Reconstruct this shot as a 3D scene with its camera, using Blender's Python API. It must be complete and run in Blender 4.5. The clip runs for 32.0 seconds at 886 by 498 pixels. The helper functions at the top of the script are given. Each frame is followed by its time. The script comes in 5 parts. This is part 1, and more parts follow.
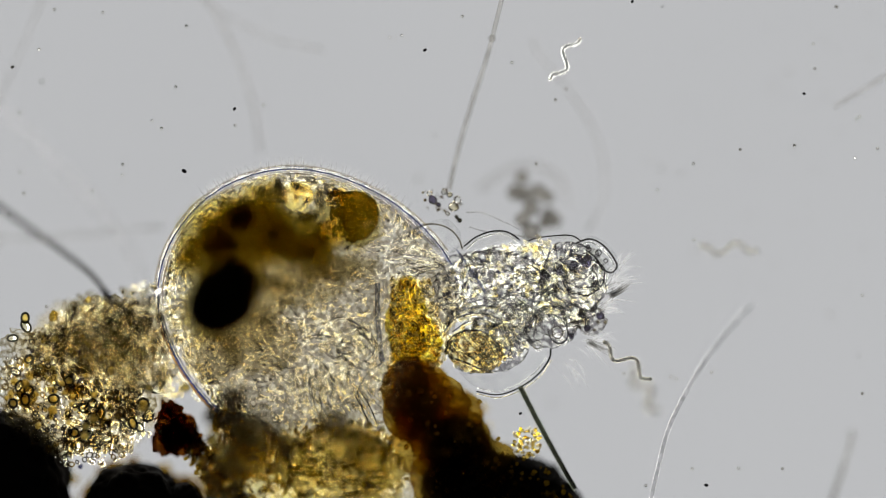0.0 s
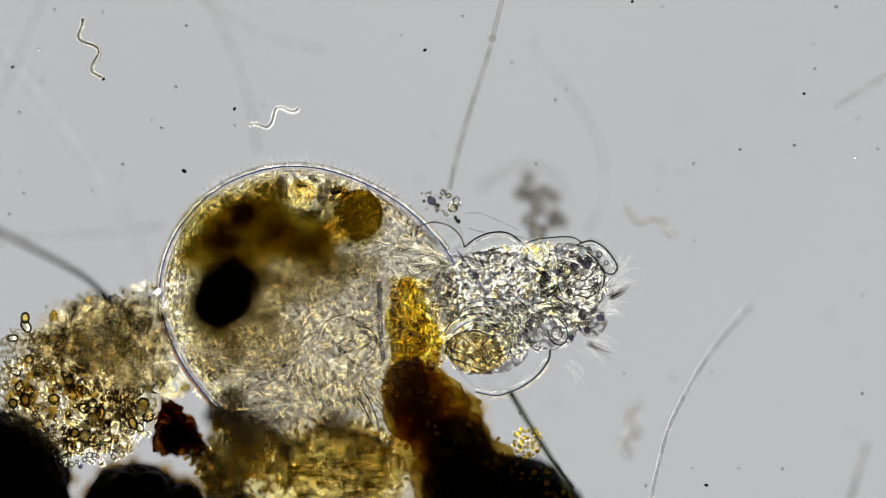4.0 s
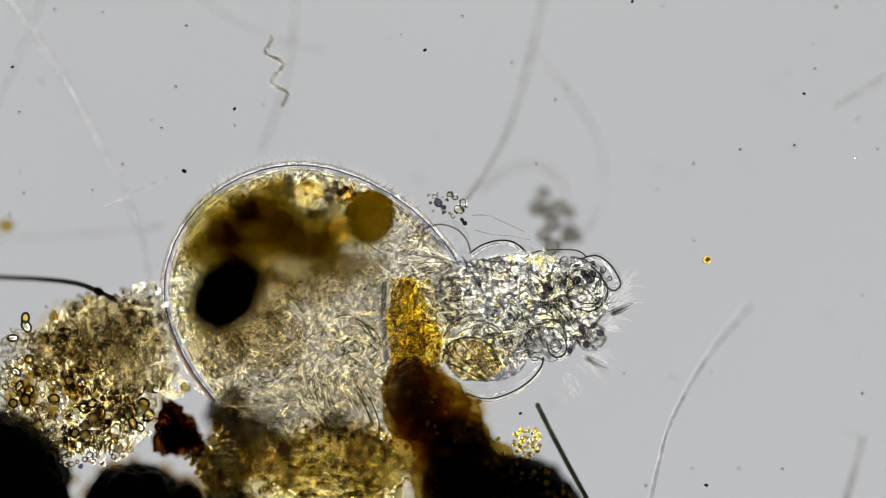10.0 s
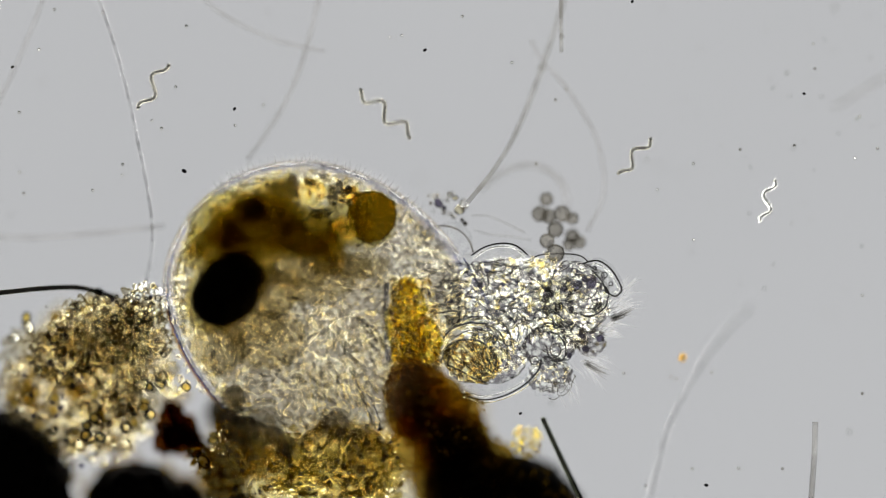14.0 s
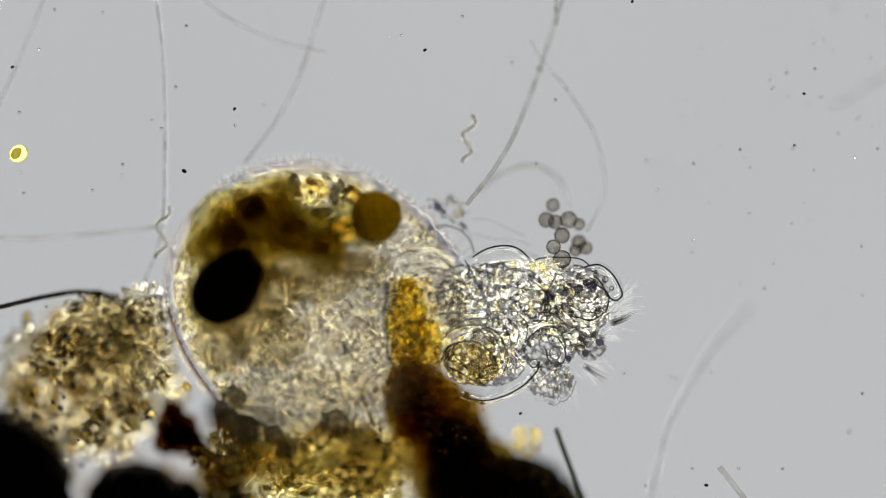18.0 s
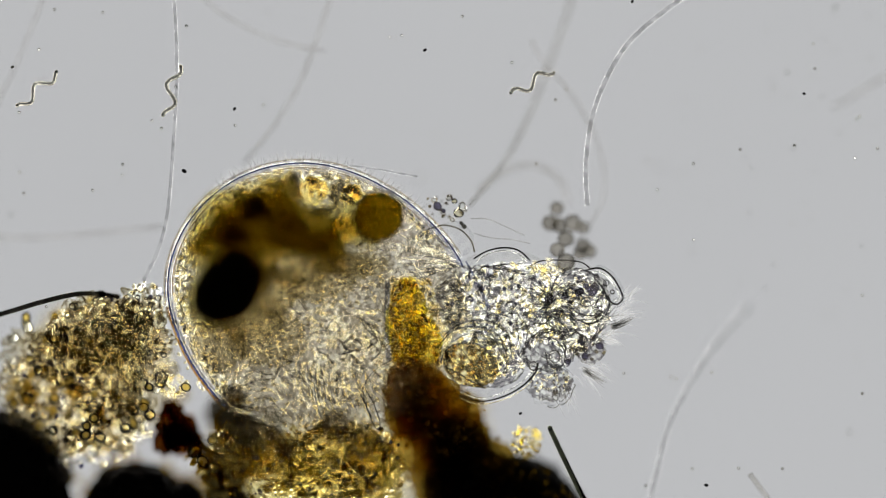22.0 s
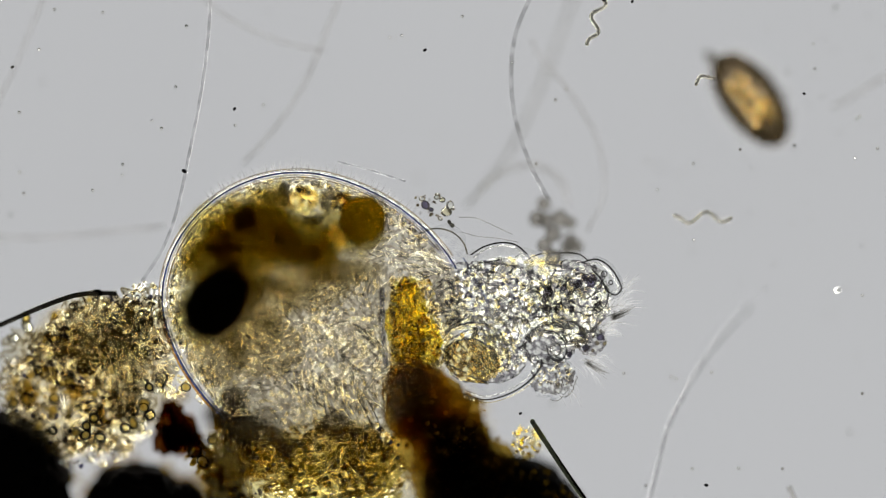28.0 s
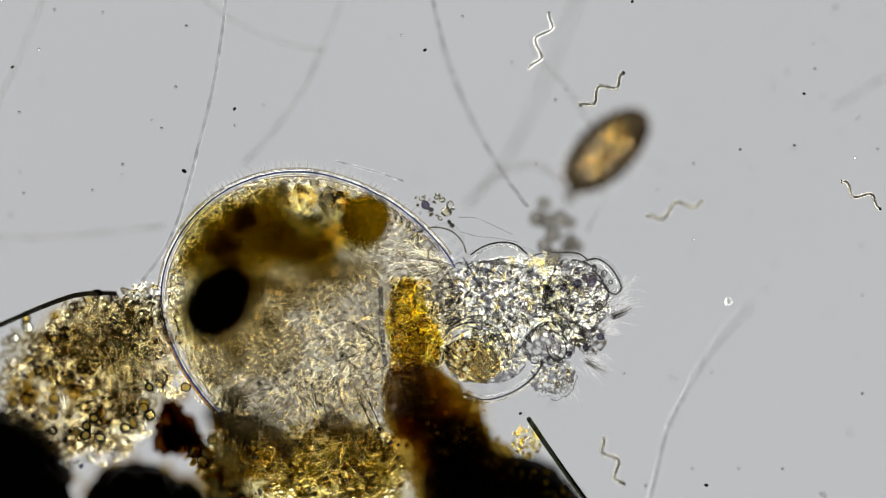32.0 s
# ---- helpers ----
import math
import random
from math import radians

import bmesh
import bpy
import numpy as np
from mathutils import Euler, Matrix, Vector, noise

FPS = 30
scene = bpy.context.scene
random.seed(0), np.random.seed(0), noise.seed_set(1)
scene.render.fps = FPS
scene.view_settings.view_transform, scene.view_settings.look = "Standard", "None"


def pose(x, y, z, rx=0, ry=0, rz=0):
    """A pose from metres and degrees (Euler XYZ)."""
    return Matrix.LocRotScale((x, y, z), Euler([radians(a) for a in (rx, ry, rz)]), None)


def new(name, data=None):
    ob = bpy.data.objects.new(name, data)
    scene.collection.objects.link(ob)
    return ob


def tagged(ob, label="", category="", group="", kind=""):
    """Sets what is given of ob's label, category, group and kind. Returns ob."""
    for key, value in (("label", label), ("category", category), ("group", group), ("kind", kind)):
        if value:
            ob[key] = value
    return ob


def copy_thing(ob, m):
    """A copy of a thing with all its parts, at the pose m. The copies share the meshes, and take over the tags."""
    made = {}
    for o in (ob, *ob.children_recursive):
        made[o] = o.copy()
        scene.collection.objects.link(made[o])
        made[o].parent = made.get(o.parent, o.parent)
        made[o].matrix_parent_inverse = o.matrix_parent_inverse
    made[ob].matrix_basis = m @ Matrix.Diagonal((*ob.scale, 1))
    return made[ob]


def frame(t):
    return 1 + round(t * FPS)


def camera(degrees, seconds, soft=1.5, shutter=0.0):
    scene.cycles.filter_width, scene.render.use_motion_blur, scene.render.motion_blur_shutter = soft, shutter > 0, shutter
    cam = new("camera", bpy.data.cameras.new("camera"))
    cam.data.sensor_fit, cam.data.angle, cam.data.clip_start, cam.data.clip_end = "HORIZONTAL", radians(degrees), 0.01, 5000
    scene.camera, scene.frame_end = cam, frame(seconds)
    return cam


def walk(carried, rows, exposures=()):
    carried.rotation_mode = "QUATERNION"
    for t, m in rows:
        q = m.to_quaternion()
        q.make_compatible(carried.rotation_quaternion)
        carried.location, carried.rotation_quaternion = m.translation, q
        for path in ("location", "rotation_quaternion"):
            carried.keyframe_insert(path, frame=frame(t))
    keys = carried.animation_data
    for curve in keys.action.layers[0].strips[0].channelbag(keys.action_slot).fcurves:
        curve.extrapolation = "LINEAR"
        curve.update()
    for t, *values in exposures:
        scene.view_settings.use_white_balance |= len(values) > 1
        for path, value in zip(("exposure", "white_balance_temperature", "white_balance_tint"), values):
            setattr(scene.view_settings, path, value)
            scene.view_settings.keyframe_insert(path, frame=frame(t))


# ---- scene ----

# A drop of pond water under a light microscope, enlarged: 1 m of the model stands for about 0.4 mm of the slide.
# Field coordinates: u to the right and v towards the lower edge, in millimetres of the model, z metres above the slide.
REACH = 22.451                     # from the objective to its plane of focus
FOCUS = 0.150                      # height of that plane at the start
EYE_Z = FOCUS + REACH


def at(u, v, z=0.0):
    k = (EYE_Z - z) / REACH / 1000
    return Vector(((u - 784) * k, (441 - v) * k, z))


# ---- camera: looks straight down, raised and lowered by the focusing drive ----
cam = camera(4.0, 32.0, soft=0.7)
cam.data.dof.use_dof = True
cam.data.dof.focus_distance = REACH
cam.data.dof.aperture_fstop = 0.122
FOCUS_DRIVE = ((0, 0), (3.5, 0), (6, .004), (9, .01), (11, .02), (12, .036), (13, .055), (14, .07), (15.2, .10), (16.5, .126), (17, .13),
               (17.5, .112), (18, .09), (19, .07), (20, .06), (21, .055), (23, .052), (25.5, .047), (28, .047), (32, .047))
walk(cam, [(t, pose(0, 0, EYE_Z + dz)) for t, dz in FOCUS_DRIVE])
scene.cycles.transparent_max_bounces = 128
scene.cycles.max_bounces = 48
scene.cycles.transmission_bounces = 40

# ---- light: the condenser lamp far below the slide, dim room round it ----
world = bpy.data.worlds.new("dim_room")
scene.world = world
world.use_nodes = True
world.node_tree.nodes["Background"].inputs[0].default_value = (0.8, 0.85, 0.9, 1)
world.node_tree.nodes["Background"].inputs[1].default_value = 0.05
LAMP = 0.53
# strengths of two added rings out of view, which brighten clear grains
RING = 7.4
OUTER_RING = 2.0


# ---- node helpers ----
def material(name):
    m = bpy.data.materials.new(name)
    m.use_nodes = True
    nt = m.node_tree
    nt.nodes.clear()
    out = nt.nodes.new("ShaderNodeOutputMaterial")
    return m, nt, out


def node(nt, kind, **values):
    n = nt.nodes.new(kind)
    for k, v in values.items():
        n.inputs[k.replace("_", " ")].default_value = v
    return n


def ramp(nt, source, stops):
    r = nt.nodes.new("ShaderNodeValToRGB")
    el = r.color_ramp.elements
    while len(el) < len(stops):
        el.new(0.5)
    for e, (p, c) in zip(el, stops):
        e.position, e.color = p, (*c, 1)
    nt.links.new(source, r.inputs[0])
    return r.outputs[0]


def mixed(nt, a, b, mode="MULTIPLY", fac=1.0):
    n = nt.nodes.new("ShaderNodeMix")
    n.data_type, n.blend_type = "RGBA", mode
    n.inputs[0].default_value = fac
    nt.links.new(a, n.inputs[6])
    nt.links.new(b, n.inputs[7])
    return n.outputs[2]


def tissue(name, dark, light, size=0.012, lo=0.38, hi=0.62, patch=(0.75, 1.0), patch_size=0.06, scatter=0.12, glow=(0.8, 0.75, 0.6), beads=False,
           fibre=None, island=False):
    """Living or dead matter that lets the lamp's light through, mottled at two sizes; scatter: the share of light that it spreads."""
    m, nt, out = material(name)
    co = nt.nodes.new("ShaderNodeTexCoord").outputs["Object"]
    if fibre:
        mp = nt.nodes.new("ShaderNodeMapping")
        mp.inputs["Rotation"].default_value = (0, 0, radians(fibre[0]))
        mp.inputs["Scale"].default_value = (1, fibre[1], 1)
        nt.links.new(co, mp.inputs[0])
        co = mp.outputs[0]
    if beads:
        tex = node(nt, "ShaderNodeTexVoronoi", Scale=1 / size, Randomness=1.0)
        warp = node(nt, "ShaderNodeTexNoise", Scale=0.7 / size, Detail=2.0)
        add = nt.nodes.new("ShaderNodeVectorMath")
        add.operation = "MULTIPLY_ADD"
        nt.links.new(co, warp.inputs["Vector"])
        nt.links.new(warp.outputs["Color"], add.inputs[0])
        add.inputs[1].default_value = (size * 1.2,) * 3
        nt.links.new(co, add.inputs[2])
        nt.links.new(add.outputs[0], tex.inputs["Vector"])
        fine = tex.outputs["Distance"]
    else:
        tex = node(nt, "ShaderNodeTexNoise", Scale=1 / size, Detail=4.0, Roughness=0.6, Distortion=0.6)
        nt.links.new(co, tex.inputs["Vector"])
        fine = tex.outputs["Fac"]
    tint = ramp(nt, fine, ((lo, dark), (hi, light)))
    big = node(nt, "ShaderNodeTexNoise", Scale=1 / patch_size, Detail=3.0)
    nt.links.new(co, big.inputs["Vector"])
    tint = mixed(nt, tint, ramp(nt, big.outputs["Fac"], ((0.36, (patch[0],) * 3), (0.62, (patch[1],) * 3))))
    if island:
        geo = nt.nodes.new("ShaderNodeNewGeometry")
        tint = mixed(nt, tint, ramp(nt, geo.outputs["Random Per Island"], ((0.0, (0.62, 0.55, 0.42)), (0.5, (0.9, 0.88, 0.8)), (1.0, (1, 1, 1)))))
    clear = nt.nodes.new("ShaderNodeBsdfTransparent")
    nt.links.new(tint, clear.inputs[0])
    spread = node(nt, "ShaderNodeBsdfTranslucent", Color=(*glow, 1))
    mix = nt.nodes.new("ShaderNodeMixShader")
    mix.inputs[0].default_value = scatter
    nt.links.new(clear.outputs[0], mix.inputs[1])
    nt.links.new(spread.outputs[0], mix.inputs[2])
    nt.links.new(mix.outputs[0], out.inputs[0])
    return m


def glassy(name, colour, ior=1.16, rough=0.0, dim=0.8):
    m, nt, out = material(name)
    co = nt.nodes.new("ShaderNodeTexCoord").outputs["Object"]
    nz = node(nt, "ShaderNodeTexNoise", Scale=60.0, Detail=2.0)
    nt.links.new(co, nz.inputs["Vector"])
    tint = ramp(nt, nz.outputs["Fac"], ((0.35, tuple(c * dim for c in colour)), (0.6, colour)))
    g = node(nt, "ShaderNodeBsdfGlass", Roughness=rough, IOR=ior)
    nt.links.new(tint, g.inputs["Color"])
    nt.links.new(g.outputs[0], out.inputs[0])
    return m


def opaque(name, a, b, size=0.02, rough=0.8, bump=0.4, gloss=0.5):
    m, nt, out = material(name)
    co = nt.nodes.new("ShaderNodeTexCoord").outputs["Object"]
    nz = node(nt, "ShaderNodeTexNoise", Scale=1 / size, Detail=6.0, Roughness=0.65)
    nt.links.new(co, nz.inputs["Vector"])
    p = node(nt, "ShaderNodeBsdfPrincipled", Roughness=rough)
    p.inputs["Specular IOR Level"].default_value = gloss
    nt.links.new(ramp(nt, nz.outputs["Fac"], ((0.35, a), (0.65, b))), p.inputs["Base Color"])
    bp = node(nt, "ShaderNodeBump", Strength=bump, Distance=size * 0.3)
    nt.links.new(nz.outputs["Fac"], bp.inputs["Height"])
    nt.links.new(bp.outputs[0], p.inputs["Normal"])
    nt.links.new(p.outputs[0], out.inputs[0])
    return m


def lamp_glass(name, colour, strength):
    m, nt, out = material(name)
    co = nt.nodes.new("ShaderNodeTexCoord").outputs["Object"]
    nz = node(nt, "ShaderNodeTexNoise", Scale=1.6, Detail=2.0)
    nt.links.new(co, nz.inputs["Vector"])
    e = node(nt, "ShaderNodeEmission", Strength=strength)
    nt.links.new(ramp(nt, nz.outputs["Fac"], ((0.3, tuple(c * 0.95 for c in colour)), (0.7, colour))), e.inputs[0])
    nt.links.new(e.outputs[0], out.inputs[0])
    return m


def clear_glass(name):
    m, nt, out = material(name)
    c = node(nt, "ShaderNodeBsdfTransparent", Color=(0.995, 1.0, 0.998, 1))
    g = node(nt, "ShaderNodeBsdfGlossy", Roughness=0.02)
    mix = nt.nodes.new("ShaderNodeMixShader")
    mix.inputs[0].default_value = 0.01
    nt.links.new(c.outputs[0], mix.inputs[1])
    nt.links.new(g.outputs[0], mix.inputs[2])
    nt.links.new(mix.outputs[0], out.inputs[0])
    return m


# ---- materials ----
LAMP_GLASS = lamp_glass("frosted_lamp_glass", (0.986, 0.988, 1.014), LAMP)
RING_GLASS = lamp_glass("bright_fill_glass", (1.0, 0.98, 0.93), RING)
OUTER_GLASS = lamp_glass("outer_fill_glass", (1.0, 0.98, 0.94), OUTER_RING)
SLIDE = clear_glass("slide_glass")
BLACK_METAL = opaque("black_metal", (0.012, 0.012, 0.013), (0.02, 0.02, 0.02), 0.3, 0.6, 0.1)
MEMBRANE = tissue("body_membrane", (0.88, 0.84, 0.75), (1.0, 0.99, 0.97), 0.0085, 0.40, 0.58, (0.92, 1.0), 0.06, 0.02, (0.85, 0.75, 0.5), fibre=(20, 1.5))
HEAD_SKIN = tissue("head_membrane", (0.95, 0.95, 0.94), (1.0, 1.0, 1.0), 0.010, 0.42, 0.56, (0.97, 1.0), 0.05, 0.02, (0.9, 0.88, 0.8))
CLEAR_SKIN = tissue("clear_membrane", (0.93, 0.935, 0.94), (1.0, 1.0, 1.0), 0.03, 0.4, 0.6, (0.97, 1.0), 0.06, 0.03, (0.9, 0.9, 0.9))
# rim tints: the blue, tan and amber paint the lens's colour fringes
RIM_DARK = tissue("blue_fringed_cuticle", (0.20, 0.23, 0.44), (0.46, 0.52, 0.76), 0.02, 0.35, 0.65, (0.8, 1), 0.05, 0.06)
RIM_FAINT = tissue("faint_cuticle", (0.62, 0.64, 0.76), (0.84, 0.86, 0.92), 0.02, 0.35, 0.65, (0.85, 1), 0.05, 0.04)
RIM_TAN = tissue("tan_colour_fringe", (0.66, 0.58, 0.44), (0.88, 0.82, 0.70), 0.02, 0.35, 0.65, (0.85, 1), 0.05, 0.04)
RIM_AMBER = tissue("amber_colour_fringe", (0.70, 0.46, 0.16), (0.96, 0.80, 0.48), 0.02, 0.35, 0.65, (0.85, 1), 0.05, 0.04)
COLLAR = tissue("grey_collar", (0.66, 0.68, 0.78), (0.80, 0.81, 0.88), 0.03, 0.35, 0.65, (0.9, 1), 0.05, 0.03)
LINE = tissue("dark_fold", (0.34, 0.33, 0.30), (0.64, 0.61, 0.55), 0.02, 0.35, 0.65, (0.8, 1), 0.05, 0.03)
OUTLINE = tissue("dark_outline", (0.05, 0.05, 0.06), (0.26, 0.25, 0.25), 0.02, 0.35, 0.65, (0.8, 1), 0.05, 0.02)
GUT_HAZE = tissue("brown_gut_haze", (0.80, 0.765, 0.63), (0.96, 0.935, 0.86), 0.02, 0.36, 0.64, (0.92, 1.0), 0.05, 0.02, (0.7, 0.6, 0.4))
GUT_BED = tissue("amber_gut_bed", (0.79, 0.75, 0.50), (0.90, 0.87, 0.66), 0.03, 0.36, 0.64, (0.92, 1.0), 0.06, 0.01, (0.5, 0.44, 0.08))
GUT = tissue("amber_gut", (0.90, 0.875, 0.74), (0.95, 0.93, 0.82), 0.02, 0.36, 0.64, (0.95, 1.0), 0.05, 0.01, (0.5, 0.44, 0.08))
EGG = tissue("amber_egg", (0.45, 0.36, 0.05), (0.65, 0.535, 0.14), 0.010, 0.36, 0.64, (0.85, 1.0), 0.05, 0.03, (0.5, 0.38, 0.04))
STALK = tissue("golden_stalk", (1.0, 0.99, 0.56), (0.84, 0.735, 0.27), 0.0080, 0.32, 0.72, (0.92, 1.0), 0.03, 0.02, (0.9, 0.7, 0.15), beads=True)
AMBER = tissue("amber_detritus", (0.84, 0.80, 0.55), (1.0, 0.99, 0.88), 0.010, 0.36, 0.62, (0.88, 1.0), 0.05, 0.10, (0.9, 0.80, 0.40), island=True)
BROWN = tissue("brown_detritus", (0.61, 0.485, 0.14), (0.89, 0.79, 0.44), 0.010, 0.36, 0.66, (0.85, 1.0), 0.05, 0.06, (0.5, 0.35, 0.06))
BEIGE = tissue("beige_sediment", (0.93, 0.90, 0.80), (1.0, 0.99, 0.97), 0.011, 0.40, 0.58, (0.95, 1.0), 0.05, 0.04, (0.9, 0.82, 0.62))
SMOKE = tissue("grey_detritus", (0.36, 0.36, 0.36), (0.72, 0.70, 0.66), 0.02, 0.36, 0.64, (0.7, 1.0), 0.05, 0.08)
SOOT = opaque("black_mineral", (0.004, 0.003, 0.003), (0.012, 0.009, 0.007), 0.03, 1.0, 0.4, 0.05)
RUST = tissue("dark_red_mineral", (0.12, 0.035, 0.010), (0.80, 0.50, 0.18), 0.018, 0.40, 0.64, (0.6, 1.0), 0.03, 0.04, (0.4, 0.14, 0.03))
VIOLET = tissue("dark_violet_pigment", (0.20, 0.19, 0.30), (0.56, 0.54, 0.66), 0.008, 0.35, 0.65, (0.7, 1), 0.03, 0.04)
GOLD_PLASM = tissue("golden_plasm", (1.0, 0.98, 0.84), (0.84, 0.72, 0.44), 0.009, 0.3, 0.7, (0.9, 1.0), 0.03, 0.02, (0.9, 0.7, 0.3), beads=True)
GRAIN_CLEAR = glassy("clear_granule", (1.0, 1.0, 0.98), 1.12)
GRAIN_GOLD = glassy("golden_granule", (1.0, 0.97, 0.84), 1.12)
GRAIN_AMBER = tissue("amber_granule", (0.80, 0.69, 0.30), (1.0, 0.94, 0.64), 0.006, 0.35, 0.65, (0.85, 1), 0.03, 0.3, (0.95, 0.8, 0.35), island=True)
GRAIN_DARK = tissue("dark_granule", (0.42, 0.39, 0.33), (0.72, 0.68, 0.60), 0.01, 0.3, 0.7, (0.8, 1), 0.03, 0.06, island=True)
# dark granule whose violet tint paints the lens's dispersion
GRAIN_VIOLET = tissue("dispersion_tinted_granule", (0.26, 0.26, 0.38), (0.62, 0.62, 0.74), 0.01, 0.3, 0.7, (0.8, 1), 0.03, 0.04)
CREAM = tissue("cream_detritus", (0.90, 0.86, 0.72), (1.0, 0.99, 0.94), 0.012, 0.40, 0.60, (0.9, 1), 0.05, 0.04, (1.0, 0.96, 0.80))
DEEP_BROWN = tissue("deep_brown_detritus", (0.67, 0.545, 0.20), (0.85, 0.735, 0.38), 0.008, 0.36, 0.66, (0.85, 1.0), 0.04, 0.03, (0.4, 0.22, 0.03))
DARK_BALL = tissue("dark_ball", (0.48, 0.46, 0.43), (0.72, 0.69, 0.61), 0.012, 0.36, 0.66, (0.85, 1.0), 0.04, 0.02)
OLIVE = tissue("olive_detritus", (0.60, 0.52, 0.22), (0.90, 0.84, 0.58), 0.011, 0.36, 0.66, (0.85, 1.0), 0.05, 0.08, (0.7, 0.6, 0.25))
VESICLE = glassy("golden_vesicle", (1.0, 0.98, 0.84), 1.03, dim=0.95)
ROD_GLASS = glassy("dark_green_rod", (0.22, 0.23, 0.18), 1.14)
THREAD_GLASS = glassy("brown_grey_thread", (0.14, 0.135, 0.12), 1.12)
PLASM = tissue("granular_plasm", (1.0, 1.0, 0.98), (0.78, 0.76, 0.71), 0.0078, 0.32, 0.68, (0.92, 1.0), 0.05, 0.01, (0.9, 0.85, 0.7), beads=True)
UPPER_PLASM = tissue("upper_granular_plasm", (1.0, 1.0, 0.99), (0.84, 0.82, 0.77), 0.0085, 0.30, 0.66, (0.96, 1.0), 0.05, 0.01, (0.9, 0.85, 0.7), beads=True)
HEAD_PLASM = tissue("head_plasm", (1.0, 1.0, 0.98), (0.64, 0.63, 0.64), 0.0088, 0.32, 0.68, (0.94, 1.0), 0.05, 0.01, (0.9, 0.88, 0.8), beads=True)
SILT = tissue("fine_silt", (1.0, 0.99, 0.95), (0.75, 0.71, 0.60), 0.0095, 0.32, 0.68, (0.92, 1.0), 0.04, 0.01, (0.9, 0.82, 0.6), beads=True)
OLIVE_SILT = tissue("olive_silt", (1.0, 0.98, 0.90), (0.66, 0.61, 0.42), 0.0100, 0.32, 0.68, (0.80, 1.0), 0.04, 0.01, (0.9, 0.8, 0.5), beads=True)
UPPER_SILT = tissue("upper_silt", (1.0, 1.0, 0.97), (0.80, 0.77, 0.69), 0.0084, 0.30, 0.68, (0.94, 1.0), 0.04, 0.01, (0.9, 0.82, 0.6), beads=True)
CELL_PLASM = tissue("grey_cell_plasm", (0.52, 0.51, 0.50), (0.82, 0.80, 0.76), 0.010, 0.36, 0.64, (0.85, 1.0), 0.05, 0.04)
CELL_GLASS = glassy("brown_cell_glass", (0.55, 0.42, 0.20), 1.25)
CRYSTAL = glassy("yellow_crystal", (0.98, 0.88, 0.35), 1.2)
FILAMENT = tissue("grey_filament", (0.70, 0.70, 0.71), (0.88, 0.88, 0.88), 0.05, 0.35, 0.65, (0.9, 1), 0.1, 0.05)
FILAMENT_PALE = glassy("pale_filament", (0.93, 0.93, 0.93), 1.013)
ROD_DARK = tissue("dark_rod", (0.10, 0.10, 0.08), (0.32, 0.32, 0.28), 0.02, 0.35, 0.65, (0.8, 1), 0.04, 0.05)
SWIM_DARK = glassy("dark_spirillum", (0.46, 0.45, 0.42), 1.25)
SWIM_PALE = glassy("pale_spirillum", (0.74, 0.74, 0.72), 1.18)
SPECK = opaque("black_speck", (0.01, 0.01, 0.01), (0.03, 0.03, 0.03), 0.004)
SPECK_PALE = glassy("clear_speck", (0.98, 0.98, 0.98), 1.25)
CILIATE = tissue("brown_cell_wall", (0.50, 0.43, 0.34), (0.84, 0.74, 0.60), 0.018, 0.40, 0.60, (0.75, 1), 0.05, 0.06, (0.8, 0.66, 0.42))
FILAMENT_FAINT = tissue("faint_filament", (0.85, 0.85, 0.86), (0.94, 0.94, 0.95), 0.05, 0.35, 0.65, (0.95, 1), 0.1, 0.04)
HAIR = tissue("clear_cilia", (0.80, 0.80, 0.80), (0.94, 0.94, 0.94), 0.05, 0.4, 0.6, (0.95, 1), 0.1, 0.2, (0.95, 0.95, 0.95))


# ---- mesh building ----
def ico(level):
    bm = bmesh.new()
    bmesh.ops.create_icosphere(bm, subdivisions=level, radius=1)
    bm.verts.ensure_lookup_table()
    v = np.array([x.co[:] for x in bm.verts])
    f = [tuple(x.index for x in p.verts) for p in bm.faces]
    bm.free()
    return v, f


ICO = {n: ico(n) for n in (1, 2, 3, 4, 5)}


